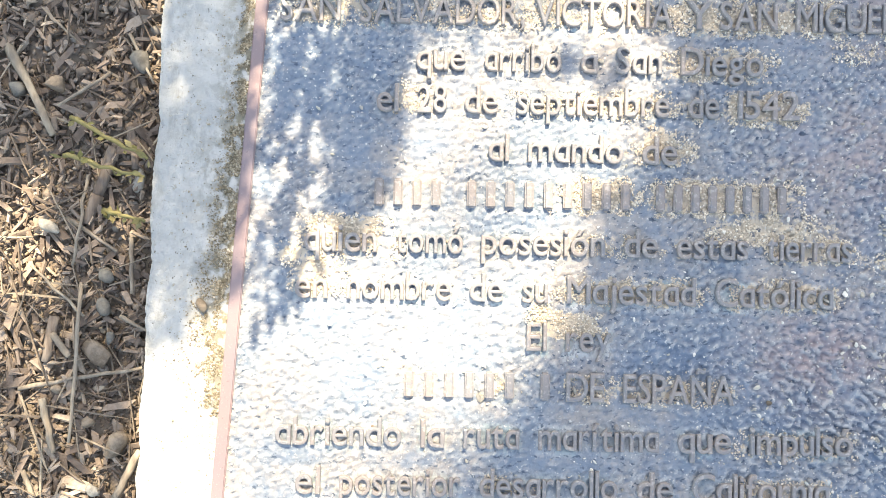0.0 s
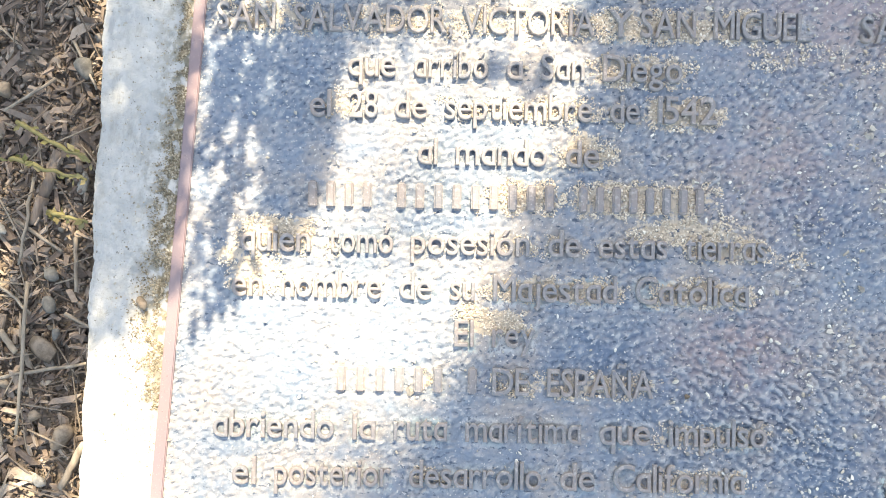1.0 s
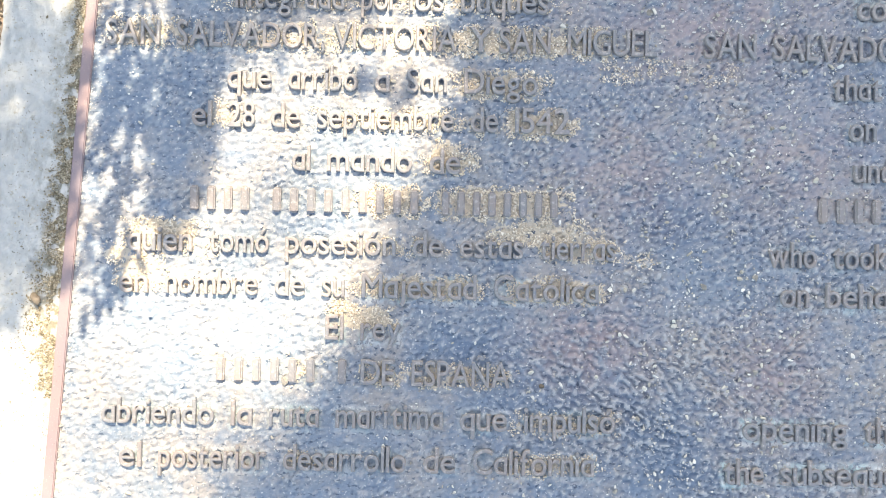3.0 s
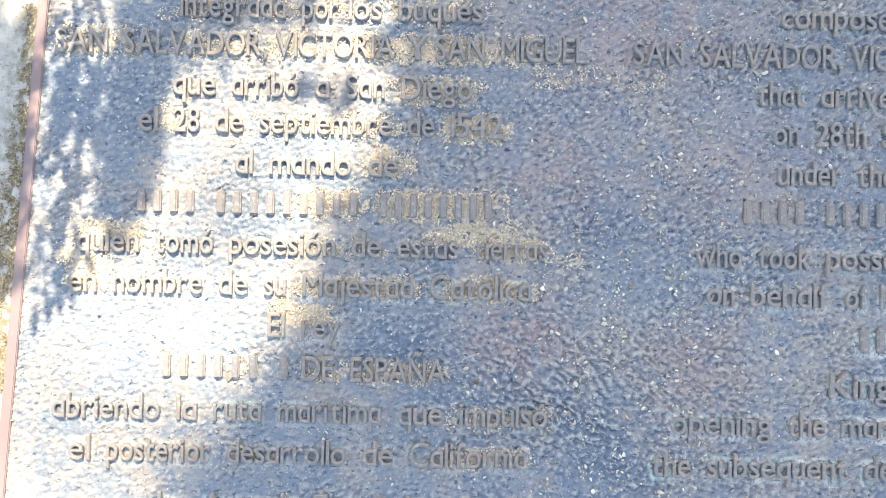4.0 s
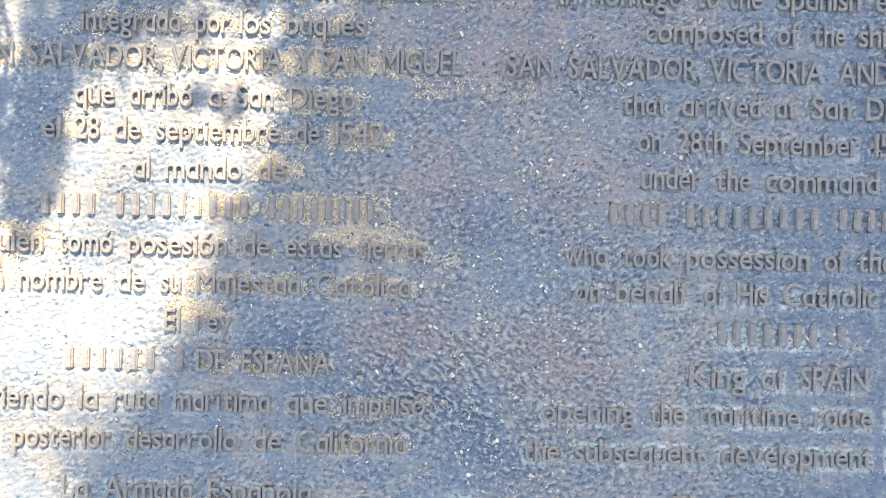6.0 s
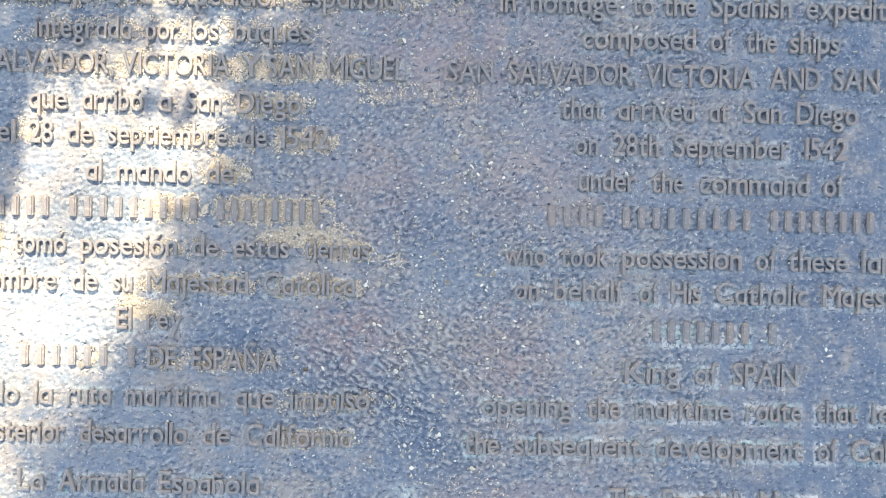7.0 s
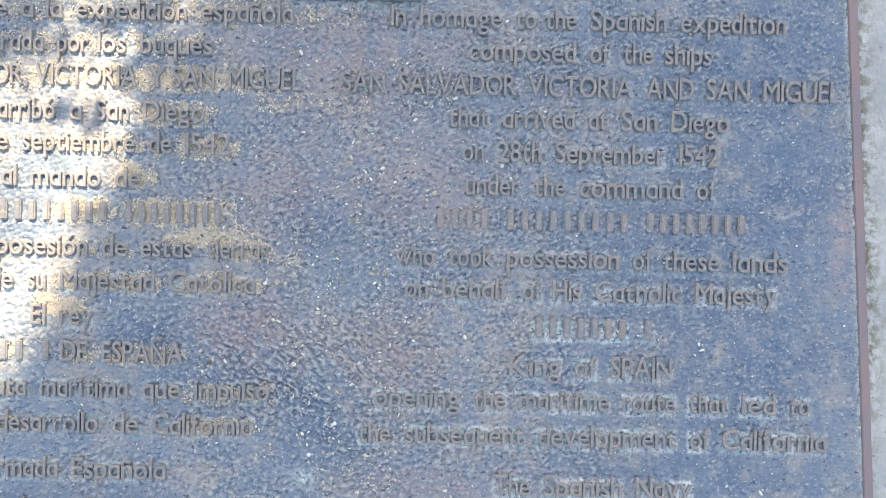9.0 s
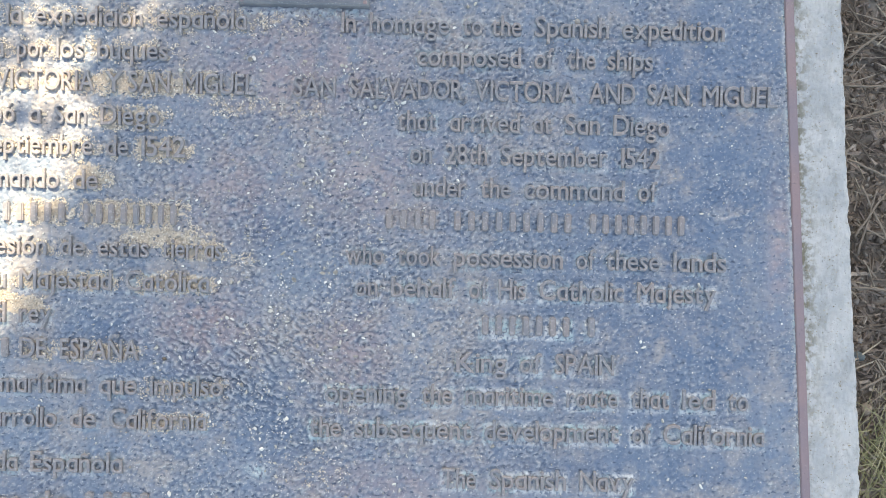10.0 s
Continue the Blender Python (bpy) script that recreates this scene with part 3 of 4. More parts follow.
def litter():
    lump, lf = lumps(1, 10, 0.06, 1)
    for left, n in ((True, 15000), (False, 7000)):
        x, y = side_spots(n, left, 0.20 if left else 0.12)
        r = rng.lognormal(math.log(0.0017), 0.55, n).clip(0.0008, 0.0070)
        z = ground_height(x, y) + r * 0.25 + rng.uniform(0, 0.004, n)
        me = scatter("gravel", lump, lf, np.stack([x, y, z], 1), turns_of(n), np.stack([r * rng.uniform(0.9, 1.5, n), r, r * 0.75], 1), PEBBLE, True)
        tagged(new("gravel", me), "small brown and grey gravel strewn over dry soil", "gravel", kind="stuff")
    box = np.array([[sx * (1 - 0.25 * (k % 2)), sy, sz] for k, (sx, sy, sz) in enumerate([(-1, -1, -1), (1, -1, -1), (1, 1, -1), (-1, 1, -1), (-1, -1, 1), (1, -1, 1), (1, 1, 1), (-1, 1, 1)])], float)
    bf = np.array([[0, 3, 2, 1], [4, 5, 6, 7], [0, 1, 5, 4], [1, 2, 6, 5], [2, 3, 7, 6], [3, 0, 4, 7]])
    var = box[None] * (1 + 0.25 * np.random.default_rng(4).standard_normal((12, 8, 3)).clip(-1.3, 1.3))
    for left, n in ((True, 6200), (False, 1500)):
        x, y = side_spots(n, left, 0.20 if left else 0.12)
        ln = rng.lognormal(math.log(0.0036), 0.5, n).clip(0.0012, 0.014)
        z = ground_height(x, y) + 0.003 + rng.uniform(0, 0.008, n)
        me = scatter("wood_chips", var, bf, np.stack([x, y, z], 1), turns_of(n, 0.5), np.stack([ln, ln * rng.uniform(0.10, 0.32, n), np.full(n, 0.0009)], 1), CHIP)
        tagged(new("wood_chips", me), "brown shredded bark and wood chips", "wood chips", kind="stuff")
    for left, n in ((True, 520), (False, 760)):
        x, y = side_spots(n, left, 0.20 if left else 0.12)
        ln = rng.lognormal(math.log(0.017), 0.55, n).clip(0.005, 0.06)
        z = ground_height(x, y) + 0.007 + rng.uniform(0, 0.010, n)
        me = scatter("dead_stems", var[:, :, :], bf, np.stack([x, y, z], 1), turns_of(n, 0.22), np.stack([ln * 0.8, rng.uniform(0.0003, 0.0007, n), rng.uniform(0.0003, 0.0006, n)], 1), STRAW)
        tagged(new("dead_stems", me), "dry straw-coloured stems and needles lying on soil", "straw", kind="stuff")


litter()


def stem(name, a, b, r0, r1, material, label, category, seed, group="", wob=0.010, sag=0.0, n=8, sides=7):
    v, f = tube(bent(a, b, n, wob, seed, sag), np.linspace(r0, r1, n), sides, 0.10, seed)
    return tagged(new(name, mesh_of(name, v, f, material)), label, category, group)


def stone(p, size, material, label, seed):
    v, f = lumps(2, 1, 0.045, seed)
    w = v[0] * np.array(size)
    a = seed * 1.3
    c, s = math.cos(a), math.sin(a)
    w = w @ np.array([[c, s, 0], [-s, c, 0], [0, 0, 1]]) + np.array(p)
    return tagged(new("stone", mesh_of("stone", w, f, material)), label, "stone")


LY = GROUND + 0.014
TWIGS = [
    ((-0.6882, 0.1829), (-0.6515, 0.1165), 0.0036, 0.0026), ((-0.6722, -0.0710), (-0.5810, -0.0532), 0.0018, 0.0012),
    ((-0.5991, -0.1490), (-0.5806, -0.1134), 0.0030, 0.0026), ((-0.6274, 0.0083), (-0.6323, -0.1083), 0.0016, 0.0011),
    ((-0.6413, 0.0560), (-0.6022, 0.0318), 0.0018, 0.0012), ((-0.6553, -0.0777), (-0.6445, -0.1169), 0.0030, 0.0020),
    ((-0.5987, -0.0161), (-0.5776, -0.0260), 0.0018, 0.0010), ((-0.6247, 0.0878), (-0.6332, 0.0207), 0.0014, 0.0010),
    ((-0.5933, 0.0425), (-0.5904, 0.0008), 0.0017, 0.0014), ((-0.6258, -0.0167), (-0.6645, 0.0200), 0.0012, 0.0009),
    ((-0.6484, -0.0297), (-0.6341, -0.0460), 0.0026, 0.0022), ((-0.6101, 0.1636), (-0.6471, 0.1376), 0.0014, 0.0010),
    ((-0.5984, 0.1934), (-0.5785, 0.1559), 0.0013, 0.0009), ((-0.6594, -0.1503), (-0.6662, -0.1298), 0.0022, 0.0018),
]
for i, (a, b, r0, r1) in enumerate(TWIGS):
    z = GROUND + 0.013 + 0.0012 * (i % 4)
    stem("twig", (*a, z), (*b, z + 0.003), r0, r1, TWIG, "dry grey-brown twig lying on litter", "twig", 30 + i, "twigs beside the slab", 0.008)
STRAWS = [
    ((0.5522, 0.2499), (0.6153, 0.3015)), ((0.5483, 0.2280), (0.6179, 0.2239)), ((0.5553, 0.1907), (0.6184, 0.2095)), ((0.5582, 0.2800), (0.6104, 0.2755)),
    ((0.5624, 0.1504), (0.6212, 0.1258)), ((0.5696, 0.0725), (0.5982, 0.1195)), ((0.5742, 0.0552), (0.5894, 0.1222)), ((0.5666, 0.0202), (0.6306, 0.0205)),
    ((0.5748, 0.1247), (0.6123, 0.0445)), ((0.5703, 0.0870), (0.6058, 0.0675)), ((0.5805, -0.0844), (0.6273, -0.0541)),
]
for i, (a, b) in enumerate(STRAWS):
    z = GROUND + 0.018 + 0.001 * (i % 3)
    stem("dry_stem", (*a, z), (*b, z + 0.006), 0.0013, 0.0009, STRAW, "long pale dry plant stem lying over soil", "stem", 60 + i, "dry stems beside the slab")
CHUNKS = [((-0.6073, 0.1083), (-0.6192, 0.0732), 0.0048), ((-0.6192, 0.0732), (-0.6270, 0.0521), 0.0050), ((-0.5956, 0.1241), (-0.5914, 0.0927), 0.0034), ((-0.6488, -0.0172), (-0.6540, -0.0506), 0.0042)]
for i, (a, b, r) in enumerate(CHUNKS):
    stem("bark_piece", (*a, GROUND + 0.012), (*b, GROUND + 0.013), r, r * 0.85, CHUNK, "weathered grey-brown piece of bark", "bark", 80 + i, "", 0.015, 0, 6, 6)
stone((*(-0.6002, -0.1109), LY), (0.0130, 0.0095, 0.0075), STONE_TAN, "tan angular stone beside the slab", 3)
stone((*(-0.6100, 0.0149), LY), (0.0085, 0.0105, 0.0065), STONE_GREY, "grey rounded stone on soil", 5)
stone((*(-0.6520, 0.0495), LY), (0.0110, 0.0058, 0.0040), STONE_WHITE, "white flat chip of stone", 7)
stone((*(-0.6202, -0.0948), LY), (0.0058, 0.0058, 0.0050), STONE_TAN, "small round brown stone", 8)
stone((*(-0.6159, -0.1444), LY), (0.0060, 0.0050, 0.0045), STONE_WHITE, "small pale stone on soil", 9)
stone((*(-0.6114, -0.0101), LY), (0.0055, 0.0085, 0.0045), STONE_GREY, "grey stone on soil", 10)
stone((*(-0.6451, -0.0712), LY), (0.0065, 0.0050, 0.0045), STONE_TAN, "small tan pebble on soil", 12)
stone((*(-0.6066, -0.0329), LY), (0.0055, 0.0048, 0.0045), STONE_GREY, "small greenish grey pebble", 13)
stone((*(-0.6146, -0.0435), LY - 0.003), (0.0150, 0.0095, 0.0060), STONE_TAN, "flat tan stone sunk in litter", 14)
stone((*(-0.6518, 0.1543), LY), (0.0085, 0.0085, 0.0060), STONE_TAN, "rounded tan stone on soil", 15)
stone((*(-0.6809, 0.1495), LY), (0.0085, 0.0070, 0.0060), STONE_GREY, "grey stone on soil", 16)
stone((*(-0.5890, 0.0823), LY), (0.0115, 0.0060, 0.0045), STONE_WHITE, "pale flat stone beside the slab", 18)
stone((*(-0.5894, 0.1725), LY), (0.0100, 0.0095, 0.0060), STONE_GREY, "flat grey stone beside the slab", 21)
stone((*(0.5794, -0.0494), LY), (0.0085, 0.0075, 0.0060), STONE_DARK, "dark bluish stone in litter", 19)
stone((*(0.5911, -0.1046), LY - 0.004), (0.0080, 0.0070, 0.0060), STONE_TAN, "brown stone under grass", 20)
stone(((-0.5340, -0.0045)[0], (-0.5340, -0.0045)[1], 0.0042), (0.0042, 0.0062, 0.0034), STONE_TAN, "small tan pebble on the concrete", 22)


def weed(a, b, lift, seed):
    """A leaning green shoot with small side leaves."""
    pts = bent((*a, GROUND + 0.018), (*b, GROUND + 0.018 + lift), 9, 0.02, seed, 0.006)
    v, f = tube(pts, np.linspace(0.0020, 0.0012, 9), 6, 0.1, seed)
    ob = tagged(new("weed_shoot"), "thin yellow-green weed shoot leaning over litter", "weed", "weeds beside the slab")
    under(new("stalk", mesh_of("stalk", v, f, GREEN)), ob)
    n = 14
    leaf = np.array([[[0, 0, 0], [0.5, 0.28, 0.05], [1, 0, 0], [0.5, -0.28, 0.05]]])
    k = np.random.default_rng(seed).integers(0, 9, n)
    me = scatter("leaves", leaf, np.array([[0, 1, 2, 3]]), pts[k] + rng.normal(0, 0.001, (n, 3)), turns_of(n, 0.9), np.repeat(rng.uniform(0.005, 0.010, n)[:, None], 3, 1), GREEN)
    under(new("leaves", me), ob)


weed((-0.6376, 0.1294), (-0.5765, 0.0989), 0.012, 1)
weed((-0.6418, 0.1008), (-0.5786, 0.0855), 0.012, 2)
weed((-0.6122, 0.0621), (-0.5777, 0.0537), 0.010, 3)


def grass_tuft(p, n, spread, seed):
    r = np.random.default_rng(seed)
    vs, fs, k = [], [], 0
    for i in range(n):
        a = r.uniform(0, 2 * math.pi)
        ln = r.uniform(0.03, 0.085)
        root = np.array([p[0] + r.normal(0, spread), p[1] + r.normal(0, spread), GROUND])
        out = np.array([math.cos(a), math.sin(a), 0])
        s = np.linspace(0, 1, 5)[:, None]
        pts = root + out * ln * s ** 1.4 + np.array([0, 0, 1]) * (0.035 * s * (1.6 - s))
        side = np.cross(out, [0, 0, 1]) * 0.0009
        w = (1 - s * 0.85)
        v = np.concatenate([pts - side * w, pts + side * w])
        vs.append(v)
        fs += [[k + j, k + j + 1, k + 6 + j, k + 5 + j] for j in range(4)]
        k += 10
    tagged(new("grass_tuft", mesh_of("grass_tuft", np.concatenate(vs), fs, GRASS)), "pale yellow-green tuft of dry grass", "grass")


grass_tuft((0.6071, -0.1480), 95, 0.018, 5)
grass_tuft((0.6258, -0.1828), 80, 0.018, 6)

# ---- sand, grit and flakes on plaque and slab ----


def sand():
    g, gf = octa(14, 9)
    pts = []
    for cx, cy, hx, hy, s in DRIFTS:
        n = int(s * hx * hy * math.pi * 2600000)
        u, v = rng.uniform(-1, 1, (2, n))
        pts.append(np.column_stack([cx + 1.2 * hx * u, cy + 1.15 * hy * v, u ** 4 + v ** 4 - 0.5 * s]))
    p = np.concatenate(pts)
    # ragged clumps rather than an even spread
    keep = np.array([noise.noise((x * 75, y * 75, 0)) + 0.6 * noise.noise((x * 190, y * 190, 7)) + 0.4 * noise.noise((x * 420, y * 420, 3)) - 0.5 * e for x, y, e in p]) > -0.02
    p = p[keep][:, :2]
    n = len(p)
    r = rng.lognormal(math.log(0.00046), 0.35, n).clip(0.00022, 0.0013)
    me = scatter("sand_drift", g, gf, np.column_stack([p, 0.0007 + r * 0.6 + rng.uniform(0, 0.0008, n)]), turns_of(n, 0.4), np.stack([r * 1.3, r * 1.1, r * 0.55], 1), SAND)
    tagged(new("sand_drift", me), "tan sand caught between the raised letters", "sand", kind="stuff")
    # sand along the rim on the concrete
    n = 13000
    y = -0.085 + 0.325 * rng.uniform(0, 1, n) ** 0.8
    d = np.abs(rng.normal(0, 1, n)) * np.interp(y, (-0.10, -0.06, -0.02, 0.03, 0.10, 0.16, 0.24), (0.003, 0.009, 0.014, 0.010, 0.007, 0.004, 0.004))
    x = -(half(y) + RIM_W + 0.0004 + d)
    keep = np.array([noise.noise((a * 130, b * 90, 5)) for a, b in zip(x, y)]) > -0.15
    x, y = x[keep], y[keep]
    n = len(x)
    r = rng.lognormal(math.log(0.00052), 0.35, n).clip(0.00025, 0.0012)
    me = scatter("sand_drift", g, gf, np.column_stack([x, y, 0.0012 + r * 0.6]), turns_of(n), np.stack([r * 1.2, r, r * 0.9], 1), DIRTY_SAND)
    tagged(new("sand_drift", me), "olive-brown sand drifted along the rim on concrete", "sand", kind="stuff")
    # loose specks over the concrete
    n = 2600
    y = rng.uniform(-0.25, 0.30, n)
    side = rng.choice((-1, 1), n, p=(0.65, 0.35))
    x = side * (half(y) + RIM_W + 0.001 + rng.uniform(0, 1, n) ** 1.5 * 0.042)
    keep = np.array([noise.noise((a * 70, b * 45, 4)) for a, b in zip(x, y)]) + rng.uniform(-0.3, 0.3, n) > 0.0
    x, y = x[keep], y[keep]
    n = len(x)
    r = rng.lognormal(math.log(0.00042), 0.4, n).clip(0.0002, 0.0011)
    me = scatter("loose_sand", g, gf, np.column_stack([x, y, 0.0013 + r * 0.5]), turns_of(n), np.stack([r * 1.3, r, r * 0.8], 1), DIRTY_SAND)
    tagged(new("loose_sand", me), "brown specks of sand scattered over concrete", "sand", kind="stuff")
    # pale grit strewn over the field, thickest down the middle
    n = 19000
    y = rng.uniform(-0.28, 0.33, n)
    mid = rng.uniform(0, 1, n) < 0.6
    x = np.where(mid, rng.normal(0.01, 0.075, n) + 0.02 * np.sin(y * 9), rng.uniform(-0.47, 0.48, n))
    keep = np.array([noise.noise((p * 38, q * 38, 9)) + 0.6 * noise.noise((p * 110, q * 110, 2)) for p, q in zip(x, y)]) + rng.uniform(-0.5, 0.2, n) > 0.0
    x, y = x[keep], y[keep]
    n = len(x)
    r = rng.lognormal(math.log(0.00054), 0.60, n).clip(0.0002, 0.0026)
    big = rng.uniform(0, 1, n) < np.where(np.abs(x - 0.03) < 0.08, 0.020, 0.002)
    r = np.where(big, rng.uniform(0.0014, 0.0026, n), r)
    lump, lf = lumps(1, 8, 0.08, 6)
    me = scatter("grit", lump, lf, np.column_stack([x, y, 0.0003 + r * 0.5]), turns_of(n), np.stack([r * 1.35, r, r * 0.7], 1), GRIT)
    tagged(new("grit", me), "pale grit and stone flakes strewn over the bronze", "grit", kind="stuff")
    n = 7000
    y = rng.uniform(-0.28, 0.33, n)
    x = rng.uniform(-1, 1, n)
    near = rng.uniform(0, 1, n) < 0.22
    x = np.where(near, np.sign(x) * (half(y) - np.abs(rng.normal(0, 0.004, n)) - 0.0004), x * (half(y) - 0.002))
    r = rng.lognormal(math.log(0.00033), 0.45, n).clip(0.00015, 0.0012)
    me = scatter("fine_grit", g, gf, np.column_stack([x, y, 0.0008 + r * 0.5]), turns_of(n), np.stack([r * 1.4, r, r * 0.7], 1), GRIT)
    tagged(new("fine_grit", me), "fine pale grit scattered over the bronze", "grit", kind="stuff")


sand()
FLAKES = [((0.0056, 0.1306), 0.0045, 0.0030), ((0.0533, 0.1446), 0.0030, 0.0026), ((0.0263, -0.0502), 0.0036, 0.0028), ((0.0441, -0.0513), 0.0032, 0.0028),
          ((-0.0664, -0.1495), 0.0028, 0.0024), ((0.0424, 0.0244), 0.0030, 0.0036), ((-0.0495, -0.0907), 0.0032, 0.0024), ((-0.0471, 0.2360), 0.0034, 0.0030),
          ((0.0649, -0.0604), 0.0026, 0.0030), ((0.2790, 0.2817), 0.0042, 0.0036), ((0.0464, -0.0639), 0.0026, 0.0018), ((-0.3335, -0.0669), 0.0046, 0.0036),
          ((0.0009, 0.0163), 0.0040, 0.0026), ((-0.1258, -0.1087), 0.0022, 0.0024), ((0.2047, -0.1478), 0.0030, 0.0026)]
for i, ((x, y), a, b) in enumerate(FLAKES):
    v, f = lumps(1, 1, 0.06, 50 + i)
    w = v[0] * np.array([a, b, 0.0014]) @ np.array([[math.cos(i), math.sin(i), 0], [-math.sin(i), math.cos(i), 0], [0, 0, 1]]) + np.array([x, y, 0.0014])
    tagged(new("stone_flake", mesh_of("stone_flake", w, f, STONE_WHITE, False)), "pale stone flake lying on the bronze", "stone", "flakes on the plaque")

# small dark lumps standing for unidentified dark spots
for i, ((x, y), a) in enumerate([((-0.1267, -0.0666), 0.0034), ((-0.2397, 0.1509), 0.0020), ((-0.4143, 0.0086), 0.0016), ((-0.4099, -0.0896), 0.0018)]):
    v, f = lumps(1, 1, 0.2, 90 + i)
    tagged(new("dark_debris", mesh_of("dark_debris", v[0] * np.array([a, a * 0.8, a * 0.5]) + np.array([x, y, 0.0016]), f, BARK, False)), "tiny dark lump of debris on the bronze", "debris", "husks on the plaque")

# ---- unseen trees, added to shade the plaque ----


def unseen_shade_tree(x, y, radius):
    """An unseen leaning tree, placed to cast the broad shade: everything slides sideways with its height."""
    def lean(v):
        v = np.array(v, float)
        v[:, 0] -= 0.2235 * v[:, 2]
        v[:, 1] += 0.0683 * v[:, 2]
        return v
    ob = tagged(new("tree"), "unseen large tree with thick furrowed trunk and dark green crown, added to cast shade", "tree")
    ob.location = (x, y, 0)
    h = np.linspace(GROUND - 0.05, 9.0, 26)
    rad = radius * (1.0 + 0.5 * np.exp(-(h + 0.1) / 0.35) - 0.030 * (h - 4.3))
    v, f = tube(np.stack([0.03 * np.sin(h * 0.8), 0.03 * np.cos(h * 0.7), h], 1), rad, 40, 0.012, 3)
    under(new("trunk", mesh_of("trunk", lean(v), f, BARK)), ob)
    r = np.random.default_rng(17)
    tips = []
    for i in range(9):
        a = i * 2.4 + 0.4
        z0 = 5.2 + 0.42 * i
        tip = np.array([math.cos(a) * r.uniform(1.6, 2.8), math.sin(a) * r.uniform(1.6, 2.8), z0 + r.uniform(1.0, 2.0)])
        v, f = tube(bent((0, 0, z0), tip, 8, 0.03, i), np.linspace(0.16, 0.03, 8), 8, 0.05, i)
        under(new("limb", mesh_of("limb", lean(v), f, BARK)), ob)
        tips.append(tip)
    n = 7000
    c = np.array(tips)[r.integers(0, 9, n)] + r.normal(0, 1, (n, 3)) * np.array([0.7, 0.7, 0.45])
    c = c[(c[:, 1] > -1.9) & (c[:, 0] > -0.9)]
    n = len(c)
    leaf = np.array([[[0, 0, 0], [0.5, 0.2, 0.06], [1, 0, 0], [0.5, -0.2, 0.06]]])
    under(new("crown", scatter("crown", leaf, np.array([[0, 1, 2, 3]]), lean(c), turns_of(n), np.repeat(r.uniform(0.10, 0.18, n)[:, None], 3, 1), LEAF)), ob)


unseen_shade_tree(1.755, 3.09, 0.55)


def hanging(n):
    """Turns for drooping leaves: the blade along -y and down, rolled at random."""
    a, b = rng.normal(-0.5 * math.pi - 0.2, 0.35, n), rng.normal(0.5, 0.4, n)
    z, o = np.zeros(n), np.ones(n)
    rz = np.array([[np.cos(a), -np.sin(a), z], [np.sin(a), np.cos(a), z], [z, z, o]]).transpose(2, 0, 1)
    ry = np.array([[np.cos(b), z, np.sin(b)], [z, o, z], [-np.sin(b), z, np.cos(b)]]).transpose(2, 0, 1)
    c = rng.uniform(-1.2, 1.2, n)
    rx = np.array([[o, z, z], [z, np.cos(c), -np.sin(c)], [z, np.sin(c), np.cos(c)]]).transpose(2, 0, 1)
    return rz @ ry @ rx


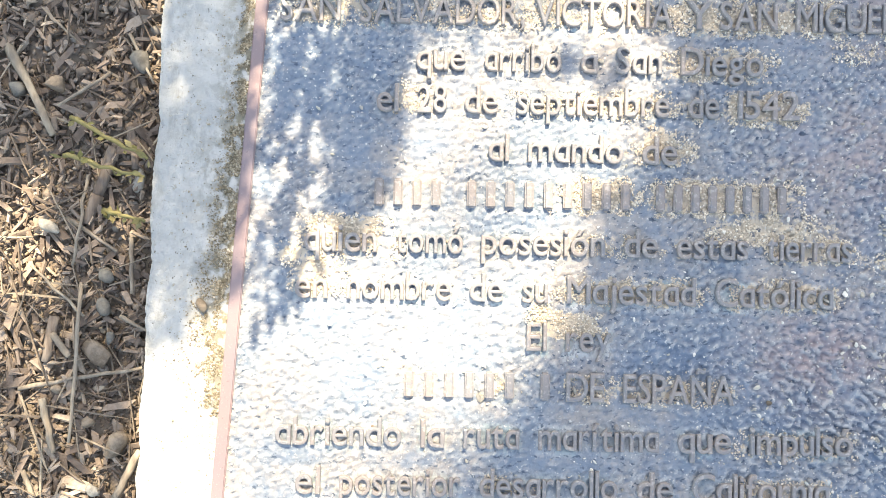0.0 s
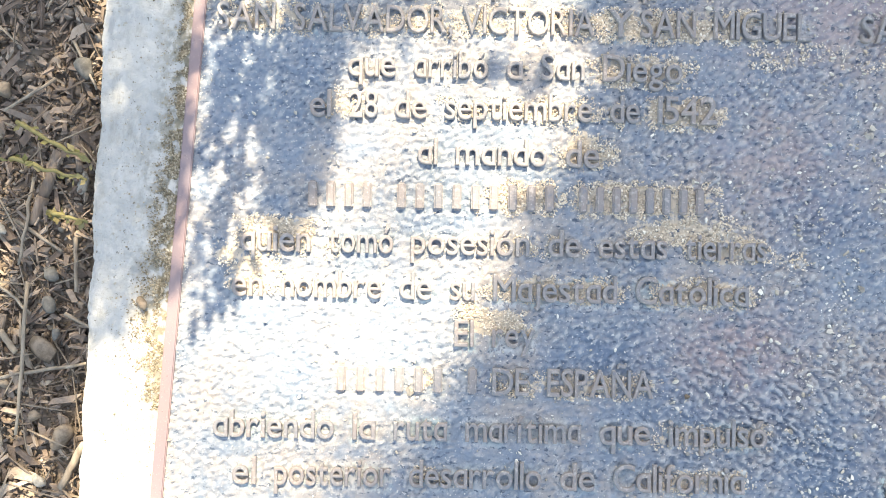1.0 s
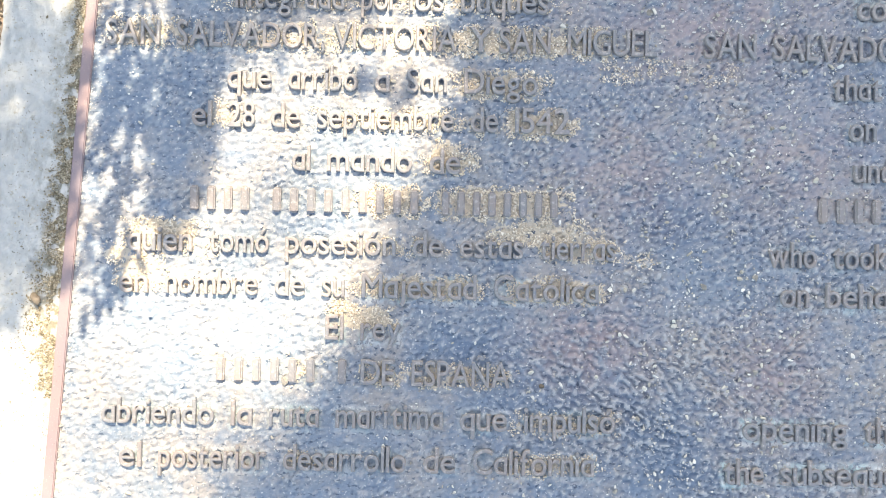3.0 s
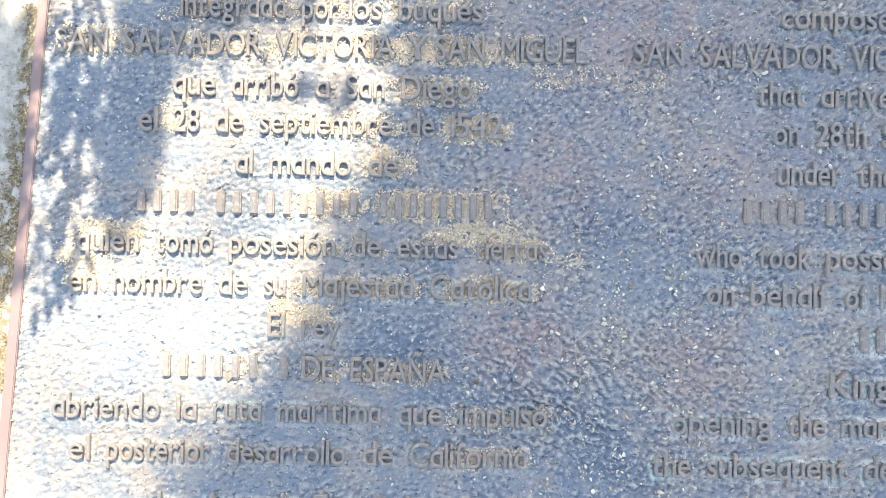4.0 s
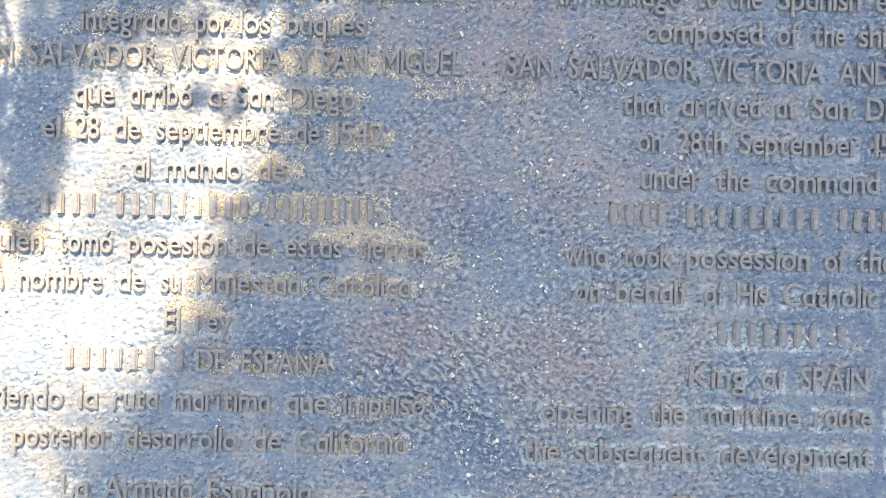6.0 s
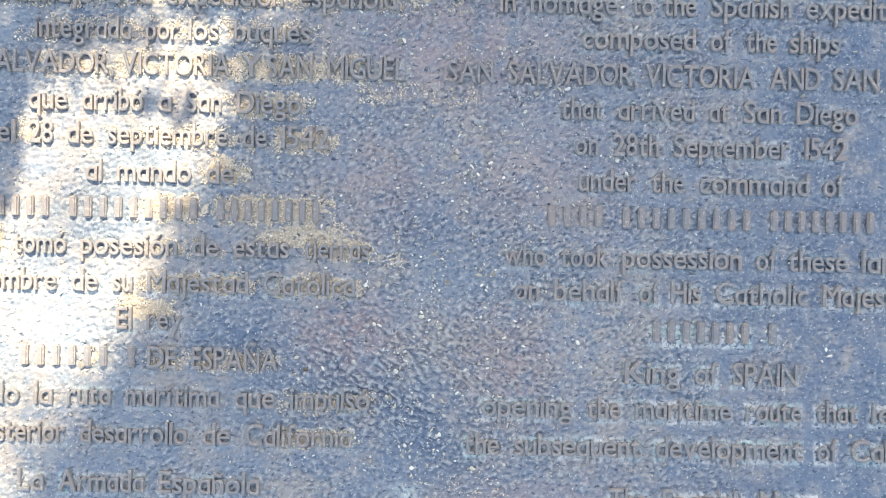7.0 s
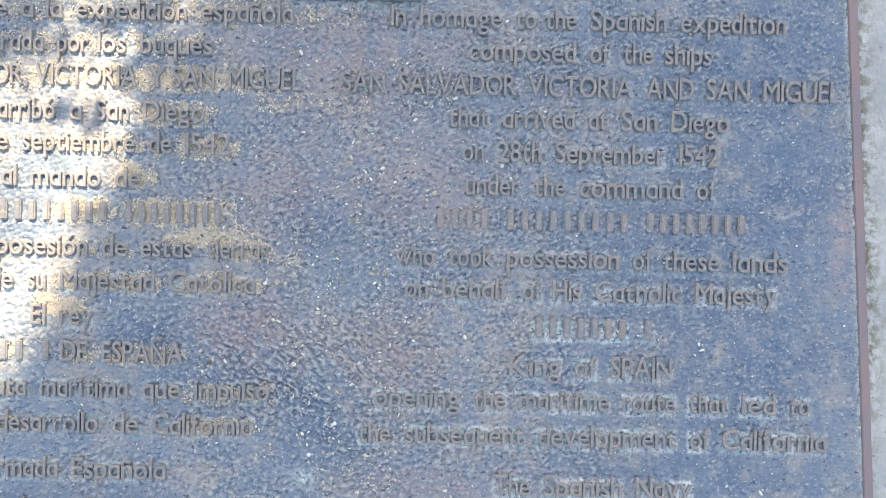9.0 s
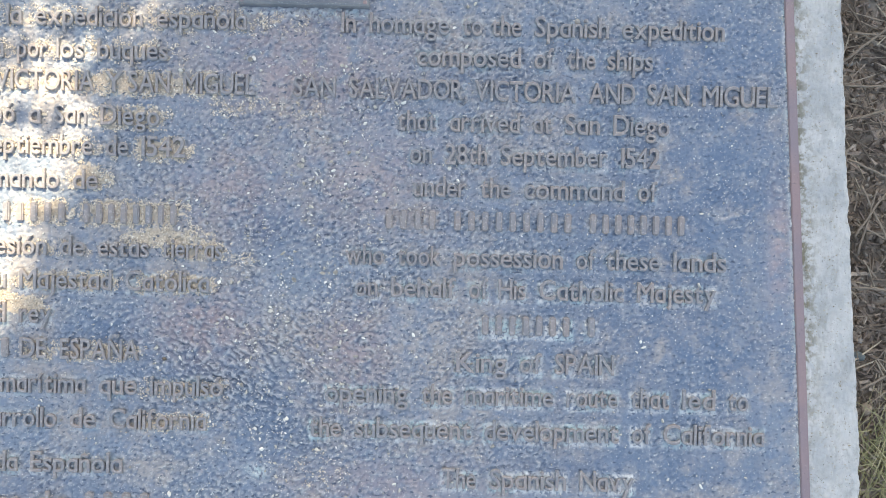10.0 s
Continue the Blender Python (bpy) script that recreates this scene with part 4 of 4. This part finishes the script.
def shrub(x, y):
    """An unseen leafy shrub, added to shape the shade: its sprays lie between the sun and the plaque's corner. Sprays:
    middle of their shade, its half sizes, leaves, height along the light.
    """
    ob = tagged(new("shrub"), "unseen tall leafy shrub with narrow leaves on thin branches, added to shape dappled shade", "shrub")
    r = np.random.default_rng(23)
    inner = [
        (-0.412, 0.165, 0.022, 0.090, 420, 1.50), (-0.395, 0.245, 0.040, 0.040, 230, 1.50), (-0.426, 0.098, 0.016, 0.045, 190, 1.40),
        (-0.470, 0.110, 0.036, 0.070, 125, 0.60), (-0.465, 0.185, 0.036, 0.060, 110, 0.60), (-0.480, 0.025, 0.022, 0.040, 58, 0.60),
        (-0.330, 0.285, 0.050, 0.040, 120, 1.50), (-0.250, 0.305, 0.090, 0.050, 230, 1.60), (-0.290, 0.235, 0.080, 0.022, 60, 1.70),
        (-0.360, 0.262, 0.050, 0.025, 90, 1.50), (-0.190, 0.300, 0.060, 0.045, 130, 1.80), (-0.450, 0.350, 0.160, 0.060, 600, 1.60), (-0.262, 0.184, 0.030, 0.010, 34, 1.20),
        (-0.195, 0.215, 0.030, 0.020, 50, 1.60), (-0.182, 0.190, 0.016, 0.090, 130, 1.90), (-0.238, 0.045, 0.016, 0.055, 75, 1.80),
    ]
    outer = [
        (-0.545, 0.140, 0.030, 0.110, 480, 1.40), (-0.516, 0.060, 0.016, 0.060, 80, 1.20), (-0.516, 0.155, 0.016, 0.080, 200, 1.30), (-0.560, 0.030, 0.030, 0.050, 190, 1.40),
        (-0.610, 0.110, 0.038, 0.180, 620, 1.50), (-0.670, 0.210, 0.045, 0.090, 380, 1.50), (-0.620, -0.080, 0.035, 0.100, 260, 1.50),
        (-0.720, 0.180, 0.050, 0.100, 300, 1.60), (-0.685, -0.070, 0.030, 0.120, 120, 1.60),
    ]
    sprays = inner + outer
    pts = []
    d = np.array(SUN_DIR)
    base = np.array([x, y, GROUND])
    for i, (cx, cy, hx, hy, n, s) in enumerate(sprays):
        a, q = r.uniform(0, 2 * math.pi, n), np.sqrt(r.uniform(0, 1, n))
        p = np.column_stack([cx + hx * q * np.cos(a), cy + hy * q * np.sin(a), np.zeros(n)])
        p += d * (s + r.uniform(-0.16, 0.16, n))[:, None]
        pts.append(p)
        mid = np.array([cx, cy, 0]) + d * s
        v, f = tube(bent(base, mid, 9, 0.03, i, 0.1), np.linspace(0.012, 0.002, 9), 6, 0.08, i)
        under(new("branch", mesh_of("branch", v, f, BARK)), ob)
    p = np.concatenate(pts)
    n = len(p)
    leaf = np.array([[[0, 0, 0], [0.45, 0.14, 0.04], [1, 0, 0], [0.45, -0.14, 0.04]]])
    under(new("leaves", scatter("leaves", leaf, np.array([[0, 1, 2, 3]]), p, hanging(n), np.repeat(r.uniform(0.020, 0.044, n)[:, None], 3, 1), LEAF)), ob)


shrub(-0.35, 1.75)
